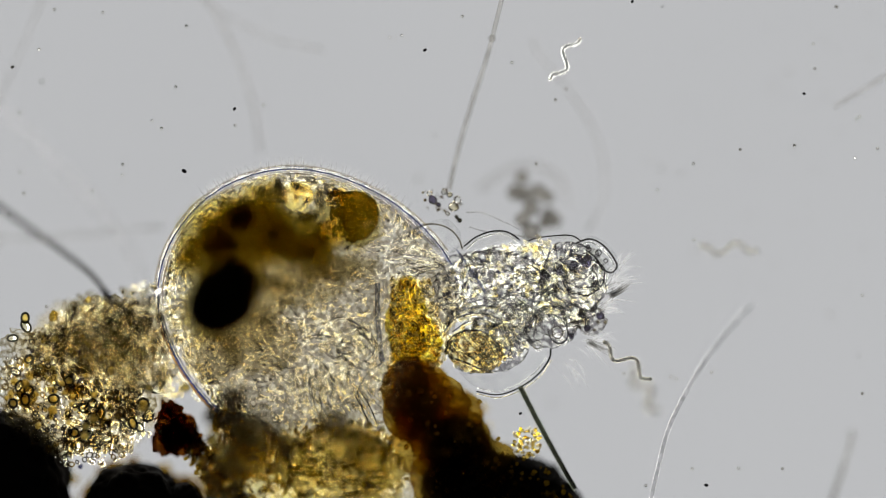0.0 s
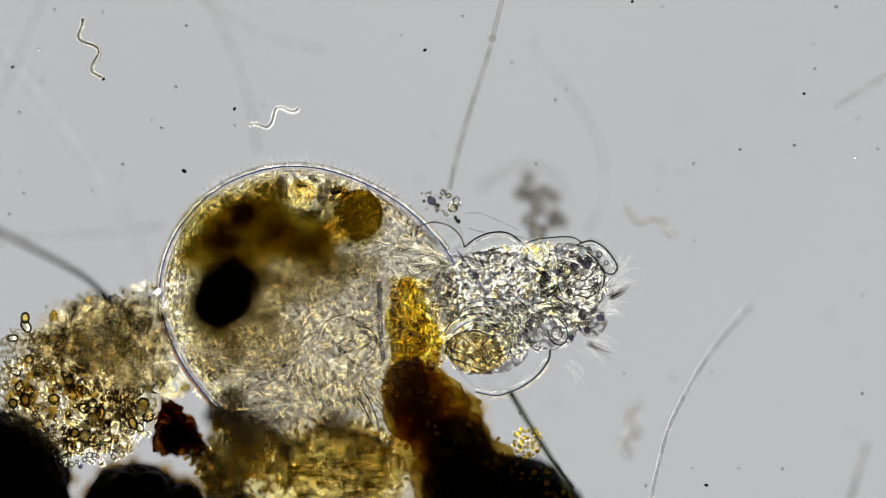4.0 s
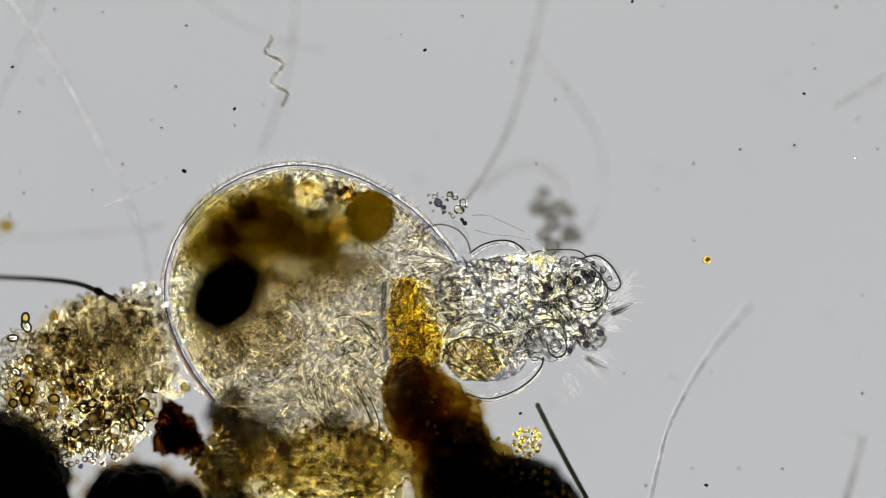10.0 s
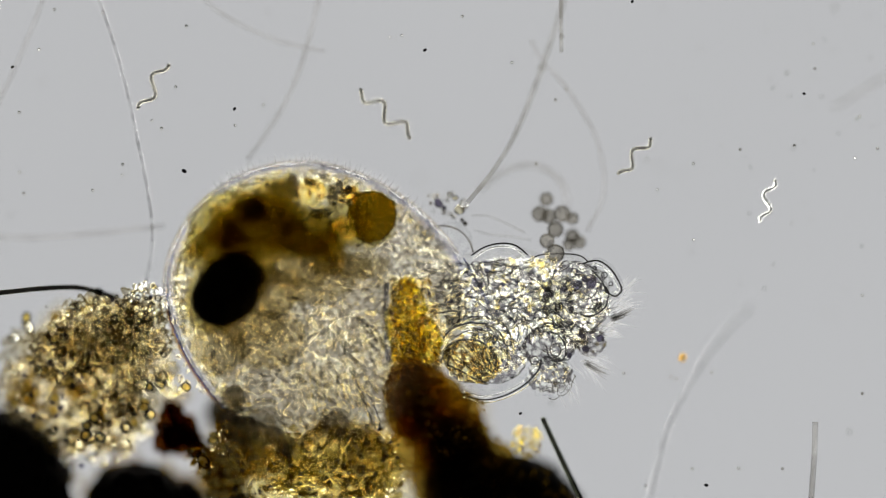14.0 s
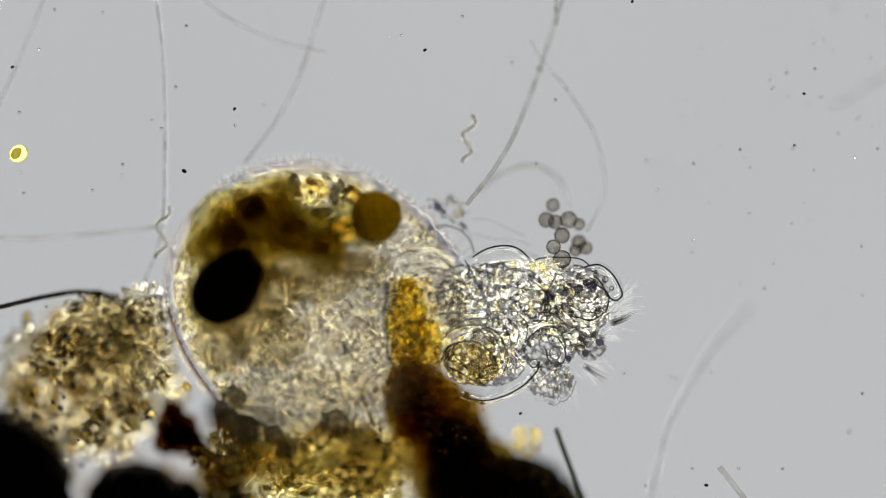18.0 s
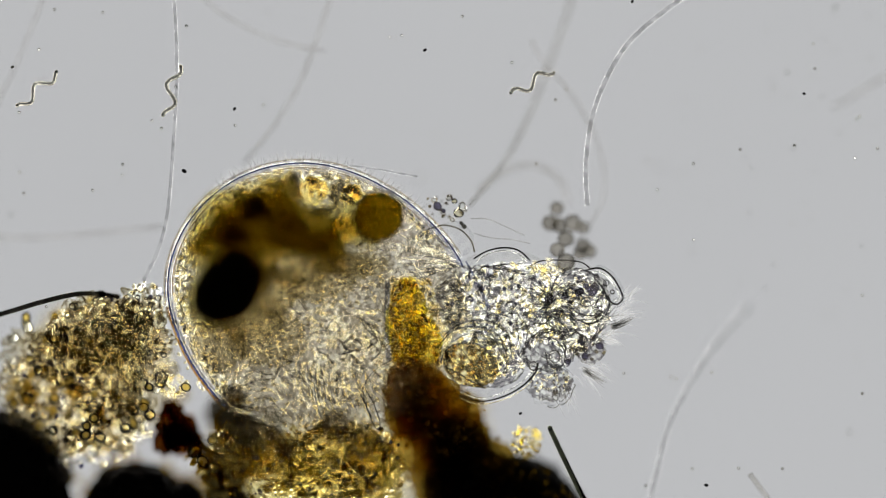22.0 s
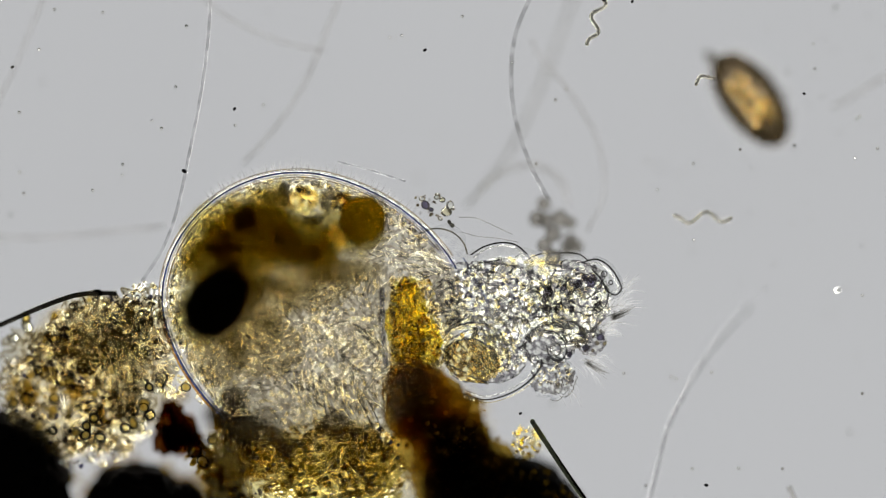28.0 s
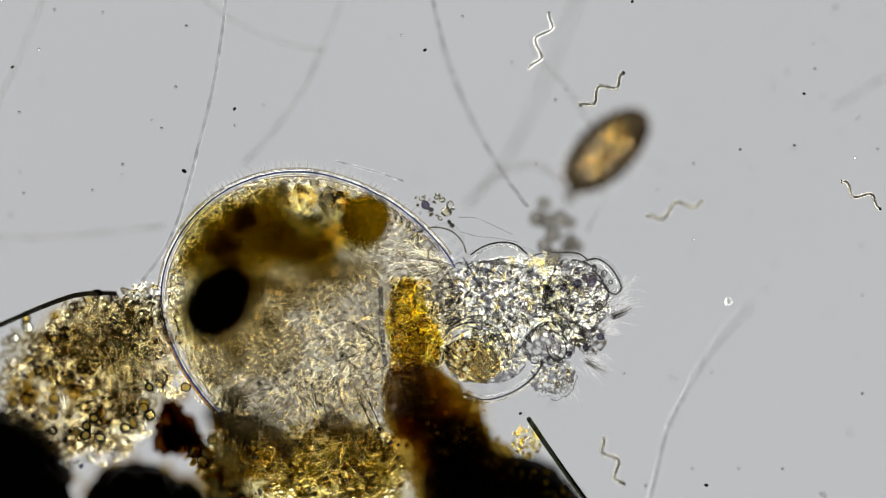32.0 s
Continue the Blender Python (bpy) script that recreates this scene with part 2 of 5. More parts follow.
class Shape:
    """Gathers vertices and faces, in world coordinates."""

    def __init__(self):
        self.v, self.f, self.n = [], [], 0

    def add(self, verts, faces):
        self.v.append(np.asarray(verts, dtype=float))
        n = self.n
        self.f.extend(tuple(i + n for i in f) for f in faces)
        self.n += len(verts)
        return self

    def blob(self, c, semi, turn=0.0, rough=0.0, grain=3.0, level=3, seed=0):
        """An uneven lump: half-axes in metres, turned about the vertical, with fractal relief."""
        v, f = ICO[level]
        v = v.copy()
        if rough:
            k = np.array([1 + rough * (noise.fractal(Vector(p) * grain + Vector((seed * 7.3, seed * 3.1, seed)), 0.9, 2.1, 4)) for p in v])
            v *= k[:, None]
        v = v * np.array(semi)
        a = radians(turn)
        r = np.array(((math.cos(a), -math.sin(a), 0), (math.sin(a), math.cos(a), 0), (0, 0, 1)))
        return self.add(v @ r.T + np.array(c[:]), f)

    def tube(self, pts, radius, sides=8, taper=(1.0, 1.0)):
        pts = [Vector(p) for p in pts]
        n = len(pts)
        ring, faces = [], []
        side = None
        for i, p in enumerate(pts):
            d = (pts[min(i + 1, n - 1)] - pts[max(i - 1, 0)]).normalized()
            if side is None:
                side = d.orthogonal().normalized()
            side = (side - d * side.dot(d)).normalized()
            up = d.cross(side)
            s = i / (n - 1)
            r = radius * (taper[0] + (taper[1] - taper[0]) * s)
            for k in range(sides):
                a = 2 * math.pi * k / sides
                ring.append(p + (side * math.cos(a) + up * math.sin(a)) * r)
        for i in range(n - 1):
            for k in range(sides):
                j = (k + 1) % sides
                faces.append((i * sides + k, i * sides + j, (i + 1) * sides + j, (i + 1) * sides + k))
        faces.append(tuple(range(sides))[::-1])
        faces.append(tuple((n - 1) * sides + k for k in range(sides)))
        return self.add([p[:] for p in ring], faces)

    def torus(self, c, semi, turn, minor, n=14, sides=6):
        a0 = radians(turn)
        pts = []
        for i in range(n):
            a = 2 * math.pi * i / n
            x, y = semi[0] * math.cos(a), semi[1] * math.sin(a)
            pts.append((x * math.cos(a0) - y * math.sin(a0), x * math.sin(a0) + y * math.cos(a0), 0))
        verts, faces = [], []
        for i in range(n):
            p = Vector(pts[i])
            o = p.normalized()
            for k in range(sides):
                b = 2 * math.pi * k / sides
                verts.append((p + o * math.cos(b) * minor + Vector((0, 0, math.sin(b) * minor)) + Vector(c))[:])
        for i in range(n):
            for k in range(sides):
                j, l = (i + 1) % n, (k + 1) % sides
                faces.append((i * sides + k, j * sides + k, j * sides + l, i * sides + l))
        return self.add(verts, faces)

    def mesh(self, name, mat, origin):
        me = bpy.data.meshes.new(name)
        v = np.concatenate(self.v) - np.array(origin[:])
        me.from_pydata(v.tolist(), [], self.f)
        me.polygons.foreach_set("use_smooth", [True] * len(me.polygons))
        me.materials.append(mat)
        me.update()
        return me


PLACE = {}


def thing(name, origin, label, category, group="", kind="", shape=None, mat=None):
    """A top-level thing: an Empty at its base, or one mesh."""
    ob = new(name, shape.mesh(name, mat, origin) if shape else None)
    ob.location = origin
    PLACE[ob.name] = Vector(origin)
    return tagged(ob, label, category, group, kind)


def part(name, shape, mat, parent, label="", origin=None, kind=""):
    o = Vector(origin) if origin else PLACE[parent.name]
    ob = new(name, shape.mesh(name, mat, o))
    ob.parent = parent
    ob.location = o - PLACE[parent.name]
    PLACE[ob.name] = o
    return tagged(ob, label, kind=kind)


def smooth(pts, n=24):
    """A flowing line through a few points (Catmull-Rom)."""
    pts = [Vector(p) for p in pts]
    pts = [2 * pts[0] - pts[1]] + pts + [2 * pts[-1] - pts[-2]]
    out = []
    segs = len(pts) - 3
    for i in range(n):
        s = i / (n - 1) * segs
        k = min(int(s), segs - 1)
        t = s - k
        a, b, c, d = pts[k:k + 4]
        out.append(0.5 * ((2 * b) + (c - a) * t + (2 * a - 5 * b + 4 * c - d) * t * t + (3 * b - a - 3 * c + d) * t ** 3))
    return out


def line(uvz, n=24):
    return smooth([at(*p) for p in uvz], n)


rng = random.Random(7)


def grains(shape, count, place, size, level=1, squash=0.7, rough=0.32):
    """Loose granules of uneven size; place(rng) gives a point."""
    for _ in range(count):
        r = rng.uniform(*size)
        shape.blob(place(rng), (r * rng.uniform(0.8, 1.3), r * rng.uniform(0.8, 1.2), r * squash), rng.uniform(0, 180), rough, 1.3, level, rng.randrange(30))
    return shape


def in_ellipse(u, v, a, b, turn=0.0, z=(0.1, 0.2), edge=0.0):
    """A sampler of points in an ellipse of the field; edge: inner share that stays empty."""
    def place(r):
        k = math.sqrt(r.uniform(edge * edge, 1))
        w = r.uniform(0, 2 * math.pi)
        x, y = a * k * math.cos(w), b * k * math.sin(w)
        t = radians(turn)
        return at(u + x * math.cos(t) + y * math.sin(t), v - x * math.sin(t) + y * math.cos(t), r.uniform(*z))
    return place


# ---- the setting: slide, lamp, condenser ----
def slab(name, w, d, z0, z1, mat, label):
    s = Shape()
    x, y = w / 2, d / 2
    v = [(sx * x, sy * y, z) for z in (z0, z1) for sx, sy in ((-1, -1), (1, -1), (1, 1), (-1, 1))]
    f = [(3, 2, 1, 0), (4, 5, 6, 7), (0, 1, 5, 4), (1, 2, 6, 5), (2, 3, 7, 6), (3, 0, 4, 7)]
    s.add(v, f)
    ob = thing(name, (0, 0, z0), label, "slide", kind="structure", shape=s, mat=mat)
    for p in ob.data.polygons:
        p.use_smooth = False
    return ob


def disc(r0, r1, z, n=64):
    s = Shape()
    v, f = [], []
    for i in range(n):
        a = 2 * math.pi * i / n
        v += [(r0 * math.cos(a), r0 * math.sin(a), z), (r1 * math.cos(a), r1 * math.sin(a), z)]
    for i in range(n):
        j = (i + 1) % n
        f.append((2 * i, 2 * i + 1, 2 * j + 1, 2 * j))
    return s.add(v, f)


slab("ground", 7.0, 5.0, -0.12, 0.0, SLIDE, "clear glass microscope slide under the water")
condenser = thing("condenser", (0, 0, -4.3), "black metal condenser housing with a lit frosted lamp below the slide", "lamp")
part("lamp_glass", disc(0.0001, 1.44, -4.0), LAMP_GLASS, condenser, "evenly lit frosted glass disc")
# unseen fill rings, added so that grains outshine the lamp disc
part("fill_ring", disc(1.45, 2.7, -4.0), RING_GLASS, condenser, "unseen bright ring added to brighten the grains")
part("outer_fill_ring", disc(2.71, 6.0, -4.0), OUTER_GLASS, condenser, "unseen soft outer ring added to brighten the grains")
part("base_plate", disc(0.0001, 6.4, -4.3), BLACK_METAL, condenser)
wall = Shape()
for r in (6.3, 6.4):
    n = 64
    v = [(r * math.cos(2 * math.pi * i / n), r * math.sin(2 * math.pi * i / n), z) for z in (-4.3, -3.4) for i in range(n)]
    wall.add(v, [(i, (i + 1) % n, n + (i + 1) % n, n + i) for i in range(n)])
part("tube_wall", wall, BLACK_METAL, condenser)


# ---- the large animal: a round translucent body and a wrinkled head ----
BODY = at(552, 545, 0.20)
animal = thing("microscopic_animal", BODY, "large round translucent animal with amber gut and wrinkled clear head", "animal")


GIRTH = ((0, .280), (15, .278), (24, .267), (39, .2545), (48, .251), (61, .2465), (74, .2485), (90, .2545), (108, .260), (126, .2645), (150, .266), (167, .262), (180, .253), (190, .243), (208, .2335),
         (222, .232), (240, .238), (270, .248), (320, .255), (360, .280))
_turn = np.arange(-90, 451)
_span = np.interp(_turn % 360, [g[0] for g in GIRTH], [g[1] for g in GIRTH])
_soft = np.exp(-(np.arange(-24, 25) / 7.0) ** 2)
GIRTH_SMOOTH = np.convolve(_span, _soft / _soft.sum(), "same")


def outline(w):
    """Radius of the body at the angle w (radians, anticlockwise from the right)."""
    return float(np.interp(math.degrees(w) % 360, _turn, GIRTH_SMOOTH))


def round_body(scale, height, nw=96, nh=20):
    v, f = [], []
    for j in range(nh + 1):
        b = -math.pi / 2 + math.pi * j / nh
        for i in range(nw):
            w = 2 * math.pi * i / nw
            r = outline(w) * scale * max(math.cos(b), 0.001) ** 0.75
            v.append((BODY.x + r * math.cos(w), BODY.y + r * math.sin(w), BODY.z + height * math.sin(b)))
    for j in range(nh):
        for i in range(nw):
            k = (i + 1) % nw
            f.append((j * nw + i, j * nw + k, (j + 1) * nw + k, (j + 1) * nw + i))
    return Shape().add(v, f)


def rim(offset, z, a0=0, a1=360, n=180):
    out = []
    for i in range(n + 1):
        w = radians(a0 + (a1 - a0) * i / n)
        r = outline(w) + offset
        out.append(Vector((BODY.x + r * math.cos(w), BODY.y + r * math.sin(w), z)))
    return out


def in_body(z0, z1, scale=0.95):
    def place(r):
        w = r.uniform(0, 2 * math.pi)
        k = outline(w) * scale * math.sqrt(r.random())
        if k * math.sin(w) < -0.165 - 0.03 * r.random():
            k *= 0.6
        return Vector((BODY.x + k * math.cos(w), BODY.y + k * math.sin(w), r.uniform(z0, z1)))
    return place


part("body_wall", round_body(0.985, 0.148), MEMBRANE, animal, "mottled translucent grey-gold body wall")
# skin lines; blue, tan and amber tubes carry painted colour fringes
part("cuticle", Shape().tube(rim(0.0, 0.197, 15, 182), 0.0016, 8), RIM_DARK, animal, "thin outer skin line tinted with a blue colour fringe")
part("outer_colour_fringe", Shape().tube(rim(0.0062, 0.180, 20, 186), 0.0016, 8), RIM_TAN, animal, "soft tan tube as a colour fringe outside the skin")
# clear tube added to imitate the bright halo outside the rim
part("rim_halo", Shape().tube(rim(0.0034, 0.196, 18, 185), 0.0015, 8), GRAIN_CLEAR, animal, "clear tube as a bright halo outside the skin line")
part("inner_skin", Shape().tube(rim(-0.0045, 0.200, 20, 225), 0.0021, 8), GRAIN_CLEAR, animal, "bright inner skin line")
part("under_colour_fringe", Shape().tube(rim(-0.0085, 0.190, 24, 175), 0.0013, 8), RIM_TAN, animal, "thin tan tube as a colour fringe under the skin")
part("lower_cuticle", Shape().tube(rim(0.001, 0.176, 17, 178), 0.0022, 8), RIM_FAINT, animal, "faint outer skin line tinted with a blue colour fringe")
part("side_fold", Shape().tube(rim(-0.001, 0.19, 178, 229, 70), 0.0030, 8), RIM_DARK, animal, "thick fold of skin tinted with a blue colour fringe")
part("side_colour_fringe", Shape().tube(rim(0.0040, 0.185, 180, 230, 70), 0.0020, 8), RIM_AMBER, animal, "thin amber tube as a colour fringe on the skin fold")
collar_v, collar_f = [], []
for i, w in enumerate(np.radians(np.linspace(16, 62, 40))):
    taper = math.sin(math.pi * i / 39) * 0.5 + 0.5
    for o in (0.001, -0.013 * taper - .002):
        r = outline(w) + o
        collar_v.append((BODY.x + r * math.cos(w), BODY.y + r * math.sin(w), .192))
for i in range(39):
    collar_f.append((2 * i, 2 * i + 1, 2 * i + 3, 2 * i + 2))
part("collar", Shape().add(collar_v, collar_f), COLLAR, animal, "smooth grey-blue band of skin at the neck")


def band(r):
    w = radians(r.uniform(30, 240))
    k = outline(w) - abs(r.gauss(0, 0.017)) - 0.010
    return Vector((BODY.x + k * math.cos(w), BODY.y + k * math.sin(w), 0.196 + r.uniform(-0.012, 0.008)))


part("plasm_sheet", Shape().add(round_body(0.955, 0.0008, 96, 6).v[0] + np.array((0, 0, .005)), round_body(0.955, 0.0008, 96, 6).f), PLASM, animal, "finely granular grey-gold plasm")
part("clear_edge", grains(Shape(), 520, band, (0.0018, 0.0044), 2, .8, .2), GRAIN_CLEAR, animal, "clear granules under the skin", kind="stuff")
part("granular_edge", grains(Shape(), 420, band, (0.0020, 0.0046)), GRAIN_GOLD, animal, "golden granules under the skin", kind="stuff")
part("speckled_edge", grains(Shape(), 130, band, (0.0012, 0.0026)), GRAIN_DARK, animal, "dark granules under the skin", kind="stuff")
part("clear_plasm", grains(Shape(), 2000, in_body(0.178, 0.198), (0.0012, 0.0030)), GRAIN_CLEAR, animal, "clear granular body plasm", kind="stuff")
part("upper_plasm_sheet", Shape().blob(BODY + Vector((0, -.055, .085)), (.185, .145, .0006), 10, .2, 2.2, 5, 5), UPPER_PLASM, animal, "finely granular upper plasm")
part("upper_plasm", grains(Shape(), 300, in_body(0.280, 0.292, 0.84), (0.0018, 0.0042)), GRAIN_CLEAR, animal, "clear granular upper plasm", kind="stuff")
part("speckled_plasm", grains(Shape(), 260, in_body(0.19, 0.206), (0.0012, 0.003)), GRAIN_DARK, animal, kind="stuff")
part("golden_plasm", grains(Shape(), 700, in_ellipse(520, 590, 215, 165, 0, (0.180, 0.199)), (0.002, 0.0046)), GRAIN_GOLD, animal, "golden granular body plasm", kind="stuff")
worms = Shape()
for i in range(220):
    p = in_body(0.184, 0.199, 0.93)(rng)
    w = rng.uniform(-0.9, 1.2)
    d = Vector((math.cos(w), -math.sin(w), 0)) * rng.uniform(0.005, 0.012)
    worms.tube(smooth((p - d, p + Vector((rng.uniform(-.003, .003), rng.uniform(-.003, .003), 0)), p + d), 6), 0.0014, 5)
part("fibrous_plasm", worms, GRAIN_CLEAR, animal, "short clear fibres in the plasm", kind="stuff")

rg = random.Random(11)
GUT_FIELD = ((382, 425, 46, 60), (415, 372, 56, 42), (470, 352, 50, 32), (450, 405, 66, 50), (480, 405, 60, 46), (425, 448, 60, 40), (530, 405, 50, 46), (570, 440, 44, 22))


def in_gut(r):
    """A point of the gut, well inside the body wall."""
    while True:
        u, v, a, b = GUT_FIELD[r.randrange(len(GUT_FIELD))]
        p = in_ellipse(u, v, a, b, 0, (.285, .322))(r)
        d = p - BODY
        if math.hypot(d.x, d.y) < outline(math.atan2(d.y, d.x)) - .028:
            return p


for i in range(130):
    r = rg.uniform(.013, .030)
    part("gut_lobe", Shape().blob(in_gut(rg), (r * 1.15, r * 0.95, r * 0.5), rg.uniform(0, 180), 0.22, 2.0, 3, i + 1), GUT, animal, "amber-brown food-filled gut lobe")
for i, (u, v, a, b) in enumerate(((440, 560, 62, 46), (470, 515, 66, 40), (520, 470, 80, 38), (600, 468, 60, 22), (390, 610, 46, 48), (470, 600, 70, 50), (560, 500, 70, 34), (640, 470, 50, 26), (452, 482, 44, 34), (440, 500, 34, 40))):
    part("gut_lobe", Shape().blob(at(u, v, .305), (a / 1000, b / 1000, .014), 0, .22, 2.0, 4, i + 71), GUT_HAZE, animal, "thin smoky brown gut lobe")
for i, (u, v, a, b) in enumerate(((412, 402, 74, 70), (474, 384, 70, 44), (534, 412, 64, 44), (612, 396, 54, 42), (660, 394, 40, 44), (440, 470, 50, 34))):
    part("gut_bed", Shape().blob(at(u, v, .312), (a / 1000, b / 1000, .012), 0, .14, 2.0, 4, i + 31), GUT_BED, animal, "wide amber gut bed")
part("gut_grit", grains(Shape(), 260, in_gut, (.003, .008), 2), GUT, animal, "amber food granules", kind="stuff")
for k, (u, v, a, b) in enumerate(((512, 322, 13, 20), (590, 344, 12, 20), (645, 352, 12, 14), (560, 384, 30, 12))):
    part("gut_lobe", Shape().blob(at(u, v, .255), (a / 1000, b / 1000, .014), 20 * k, .2, 2, 3, k + 60), GUT, animal, "smoky brown gut lobe")
EGG_AT = at(672, 378, .285)
egg = part("egg", Shape().blob(EGG_AT, (.044, .045, .03), 0, 0.16, 2.5, 4, 3), EGG, animal, "round dark amber egg", origin=EGG_AT)
SPOT = at(402, 513, .405)
spot = part("dark_spot", Shape().blob(SPOT + Vector((.005, .003, 0)), (.074, .055, .020), 48, 0.10, 2.0, 4, 5), SOOT, animal, "opaque black oval spot", origin=SPOT)
# brown halo added to give the spot a soft penumbra
part("spot_halo", Shape().blob(SPOT + Vector((0, 0, .012)), (.084, .061, .012), 50, .14, 2.0, 4, 8), GUT_BED, spot, "amber-brown halo softening the spot's edge", origin=SPOT)
for u, v, r, z in ((552, 338, 29, .205), (622, 345, 19, .207), (608, 405, 24, .275)):
    ves = part("vesicle", Shape().blob(at(u, v, z), (r / 1000, r * .92e-3, r * .5e-3), 0, 0.04, 2, 4, r), VESICLE, animal, "bright cream granular vesicle")
    if z > .25:
        part("vesicle_rim", Shape().torus(at(u, v, z), (r * 1.02e-3, r * .95e-3), 0, .0024, 40, 6), LINE, ves, "dark rim")
    part("vesicle_grit", grains(Shape(), 80, in_ellipse(u, v, r * .85, r * .8, 0, (z + .012, z + .018)), (.003, .0060), 2, 1.0, .15), GRAIN_GOLD, ves, kind="stuff")

for u, v, a, b in ((522, 328, 11, 22), (592, 346, 9, 18), (570, 376, 20, 9), (604, 330, 7, 14)):
    part("smoky_lobe", Shape().blob(at(u, v, .245), (a / 1000, b / 1000, .008), 0, .2, 2, 3, u), DARK_BALL, animal, "smoky blue-grey lobe between the vesicles")
fan, fan_sheen = Shape(), Shape()
for i in range(10):
    s = i / 9
    u0, v0 = 530 + 120 * s + rng.uniform(-4, 4), 650 + 30 * s + rng.uniform(-16, 16)
    u1, v1 = u0 + 14 + 12 * s, v0 + rng.uniform(50, 90)
    fan.tube(line(((u0, v0, .207), ((u0 + u1) / 2 - 5, (v0 + v1) / 2, .208), (u1, v1, .207)), 8), 0.0007, 5)
    for off in (-6, 5):
        fan_sheen.tube(line(((u0 + off, v0 + off, .206), ((u0 + u1) / 2 - 5 + off, (v0 + v1) / 2, .206), (u1 + off, v1 - 6, .206)), 8), 0.0013, 5)
part("muscle_fan", fan, LINE, animal, "fan of dark muscle strands", kind="stuff")
part("muscle_sheen", fan_sheen, GRAIN_GOLD, animal, "clear golden muscle strands", kind="stuff")
part("finger", Shape().tube(line(((632, 690, .208), (648, 722, .208), (660, 752, .208), (668, 762, .208), (672, 750, .208), (660, 715, .208), (645, 690, .208)), 26), 0.0011, 6), LINE,
     animal, "small finger-like fold with a dark outline")
part("finger", Shape().tube(line(((556, 640, .208), (560, 690, .208), (568, 722, .208), (576, 718, .208), (572, 680, .208), (566, 645, .208)), 26), 0.0009, 6), LINE,
     animal, "small finger-like fold with a dark outline")


def squiggles(count, place, length, radius):
    out = Shape()
    for i in range(count):
        p = place(rng)
        w = rng.uniform(-1.0, 1.0)
        d = Vector((math.cos(w), -math.sin(w), 0)) * rng.uniform(*length)
        b = Vector((-d.y, d.x, 0)) * rng.uniform(-.5, .5)
        out.tube(smooth((p - d, p - d * .3 + b, p + d * .3 - b, p + d), 8), radius * rng.uniform(.7, 1.3), 5)
    return out


def curls(shape, u, v, a, b, count, z, radius=0.0013):
    for i in range(count):
        k = rng.uniform(0.35, 1.0)
        w0 = rng.uniform(0, 2 * math.pi)
        span = rng.uniform(0.7, 2.2)
        pts = []
        for j in range(10):
            w = w0 + span * j / 9
            q = k * (1 + 0.10 * math.sin(3 * w + i))
            pts.append(at(u + a * q * math.cos(w), v + b * q * math.sin(w), z + 0.006 * math.sin(i)))
        shape.tube(pts, radius * rng.uniform(0.7, 1.4), 5)
    return shape


for way in (((572, 594), (588, 568), (618, 557), (644, 568), (660, 590), (668, 606)), ((540, 604), (556, 590), (578, 586), (594, 590)), ((604, 612), (616, 602), (632, 604), (640, 614), (624, 622), (606, 618)),
            ((640, 572), (656, 592), (672, 600), (690, 600)), ((598, 630), (622, 624), (648, 618), (668, 606)), ((690, 640), (664, 656), (648, 676), (640, 694)), ((628, 560), (660, 580), (676, 600), (672, 624), (656, 642)),
            ((560, 620), (585, 640), (598, 672), (592, 700))):
    part("throat_fold", Shape().tube(line([(u, v, .208) for u, v in way], 26), .0010, 6), LINE, animal, "dark curled fold of the throat")
    # sheen of the throat fold, built as a clear tube beside it
    part("throat_sheen", Shape().tube(line([(u + 3, v + 4, .208) for u, v in way], 26), .0020, 6), GRAIN_CLEAR, animal, "clear tube as the sheen of a throat fold")
part("wall_fold", Shape().tube(line(((686, 500, .21), (684, 560, .21), (685, 610, .21), (688, 640, .21)), 20), .0046, 8), RIM_FAINT, animal, "grey upright fold of the body wall")
part("throat_wrinkle_layer", curls(squiggles(40, in_ellipse(625, 600, 75, 62, 0, (.2, .21)), (.008, .02), .0018), 650, 612, 46, 40, 8, .205, .0018), GRAIN_CLEAR, animal, "clear curled folds", kind="stuff")
creases = Shape()
for i in range(60):
    p = in_body(.2, .21, .85)(rng)
    w = rng.uniform(-0.6, 0.9)
    d = Vector((math.cos(w), -math.sin(w), 0)) * rng.uniform(0.006, 0.018)
    creases.tube(smooth((p - d, p + Vector((0, rng.uniform(-.003, .003), 0)), p + d), 6), 0.0009, 5)
part("creased_layer", creases, LINE, animal, kind="stuff")
streaks, dark_streaks = Shape(), Shape()
for i in range(46):
    u, v = rng.uniform(680, 752), rng.uniform(412, 500)
    k = rng.uniform(.35, .92)
    u1, v1 = u + (826 - u) * k, v + (470 - v) * k
    fibre = line(((u, v, .208), ((u + u1) / 2, (v + v1) / 2 + rng.uniform(-4, 4), .208), (u1, v1, .208)), 10)
    (dark_streaks if i % 7 == 0 else streaks).tube(fibre, .0007 if i % 7 == 0 else .0013, 5, (.6, 1))
part("neck_fibre_layer", streaks, GRAIN_CLEAR, animal, "fine clear fibres running to the neck", kind="stuff")
part("dark_fibre_layer", dark_streaks, LINE, animal, "fine dark fibres running to the neck", kind="stuff")
fringe = Shape()
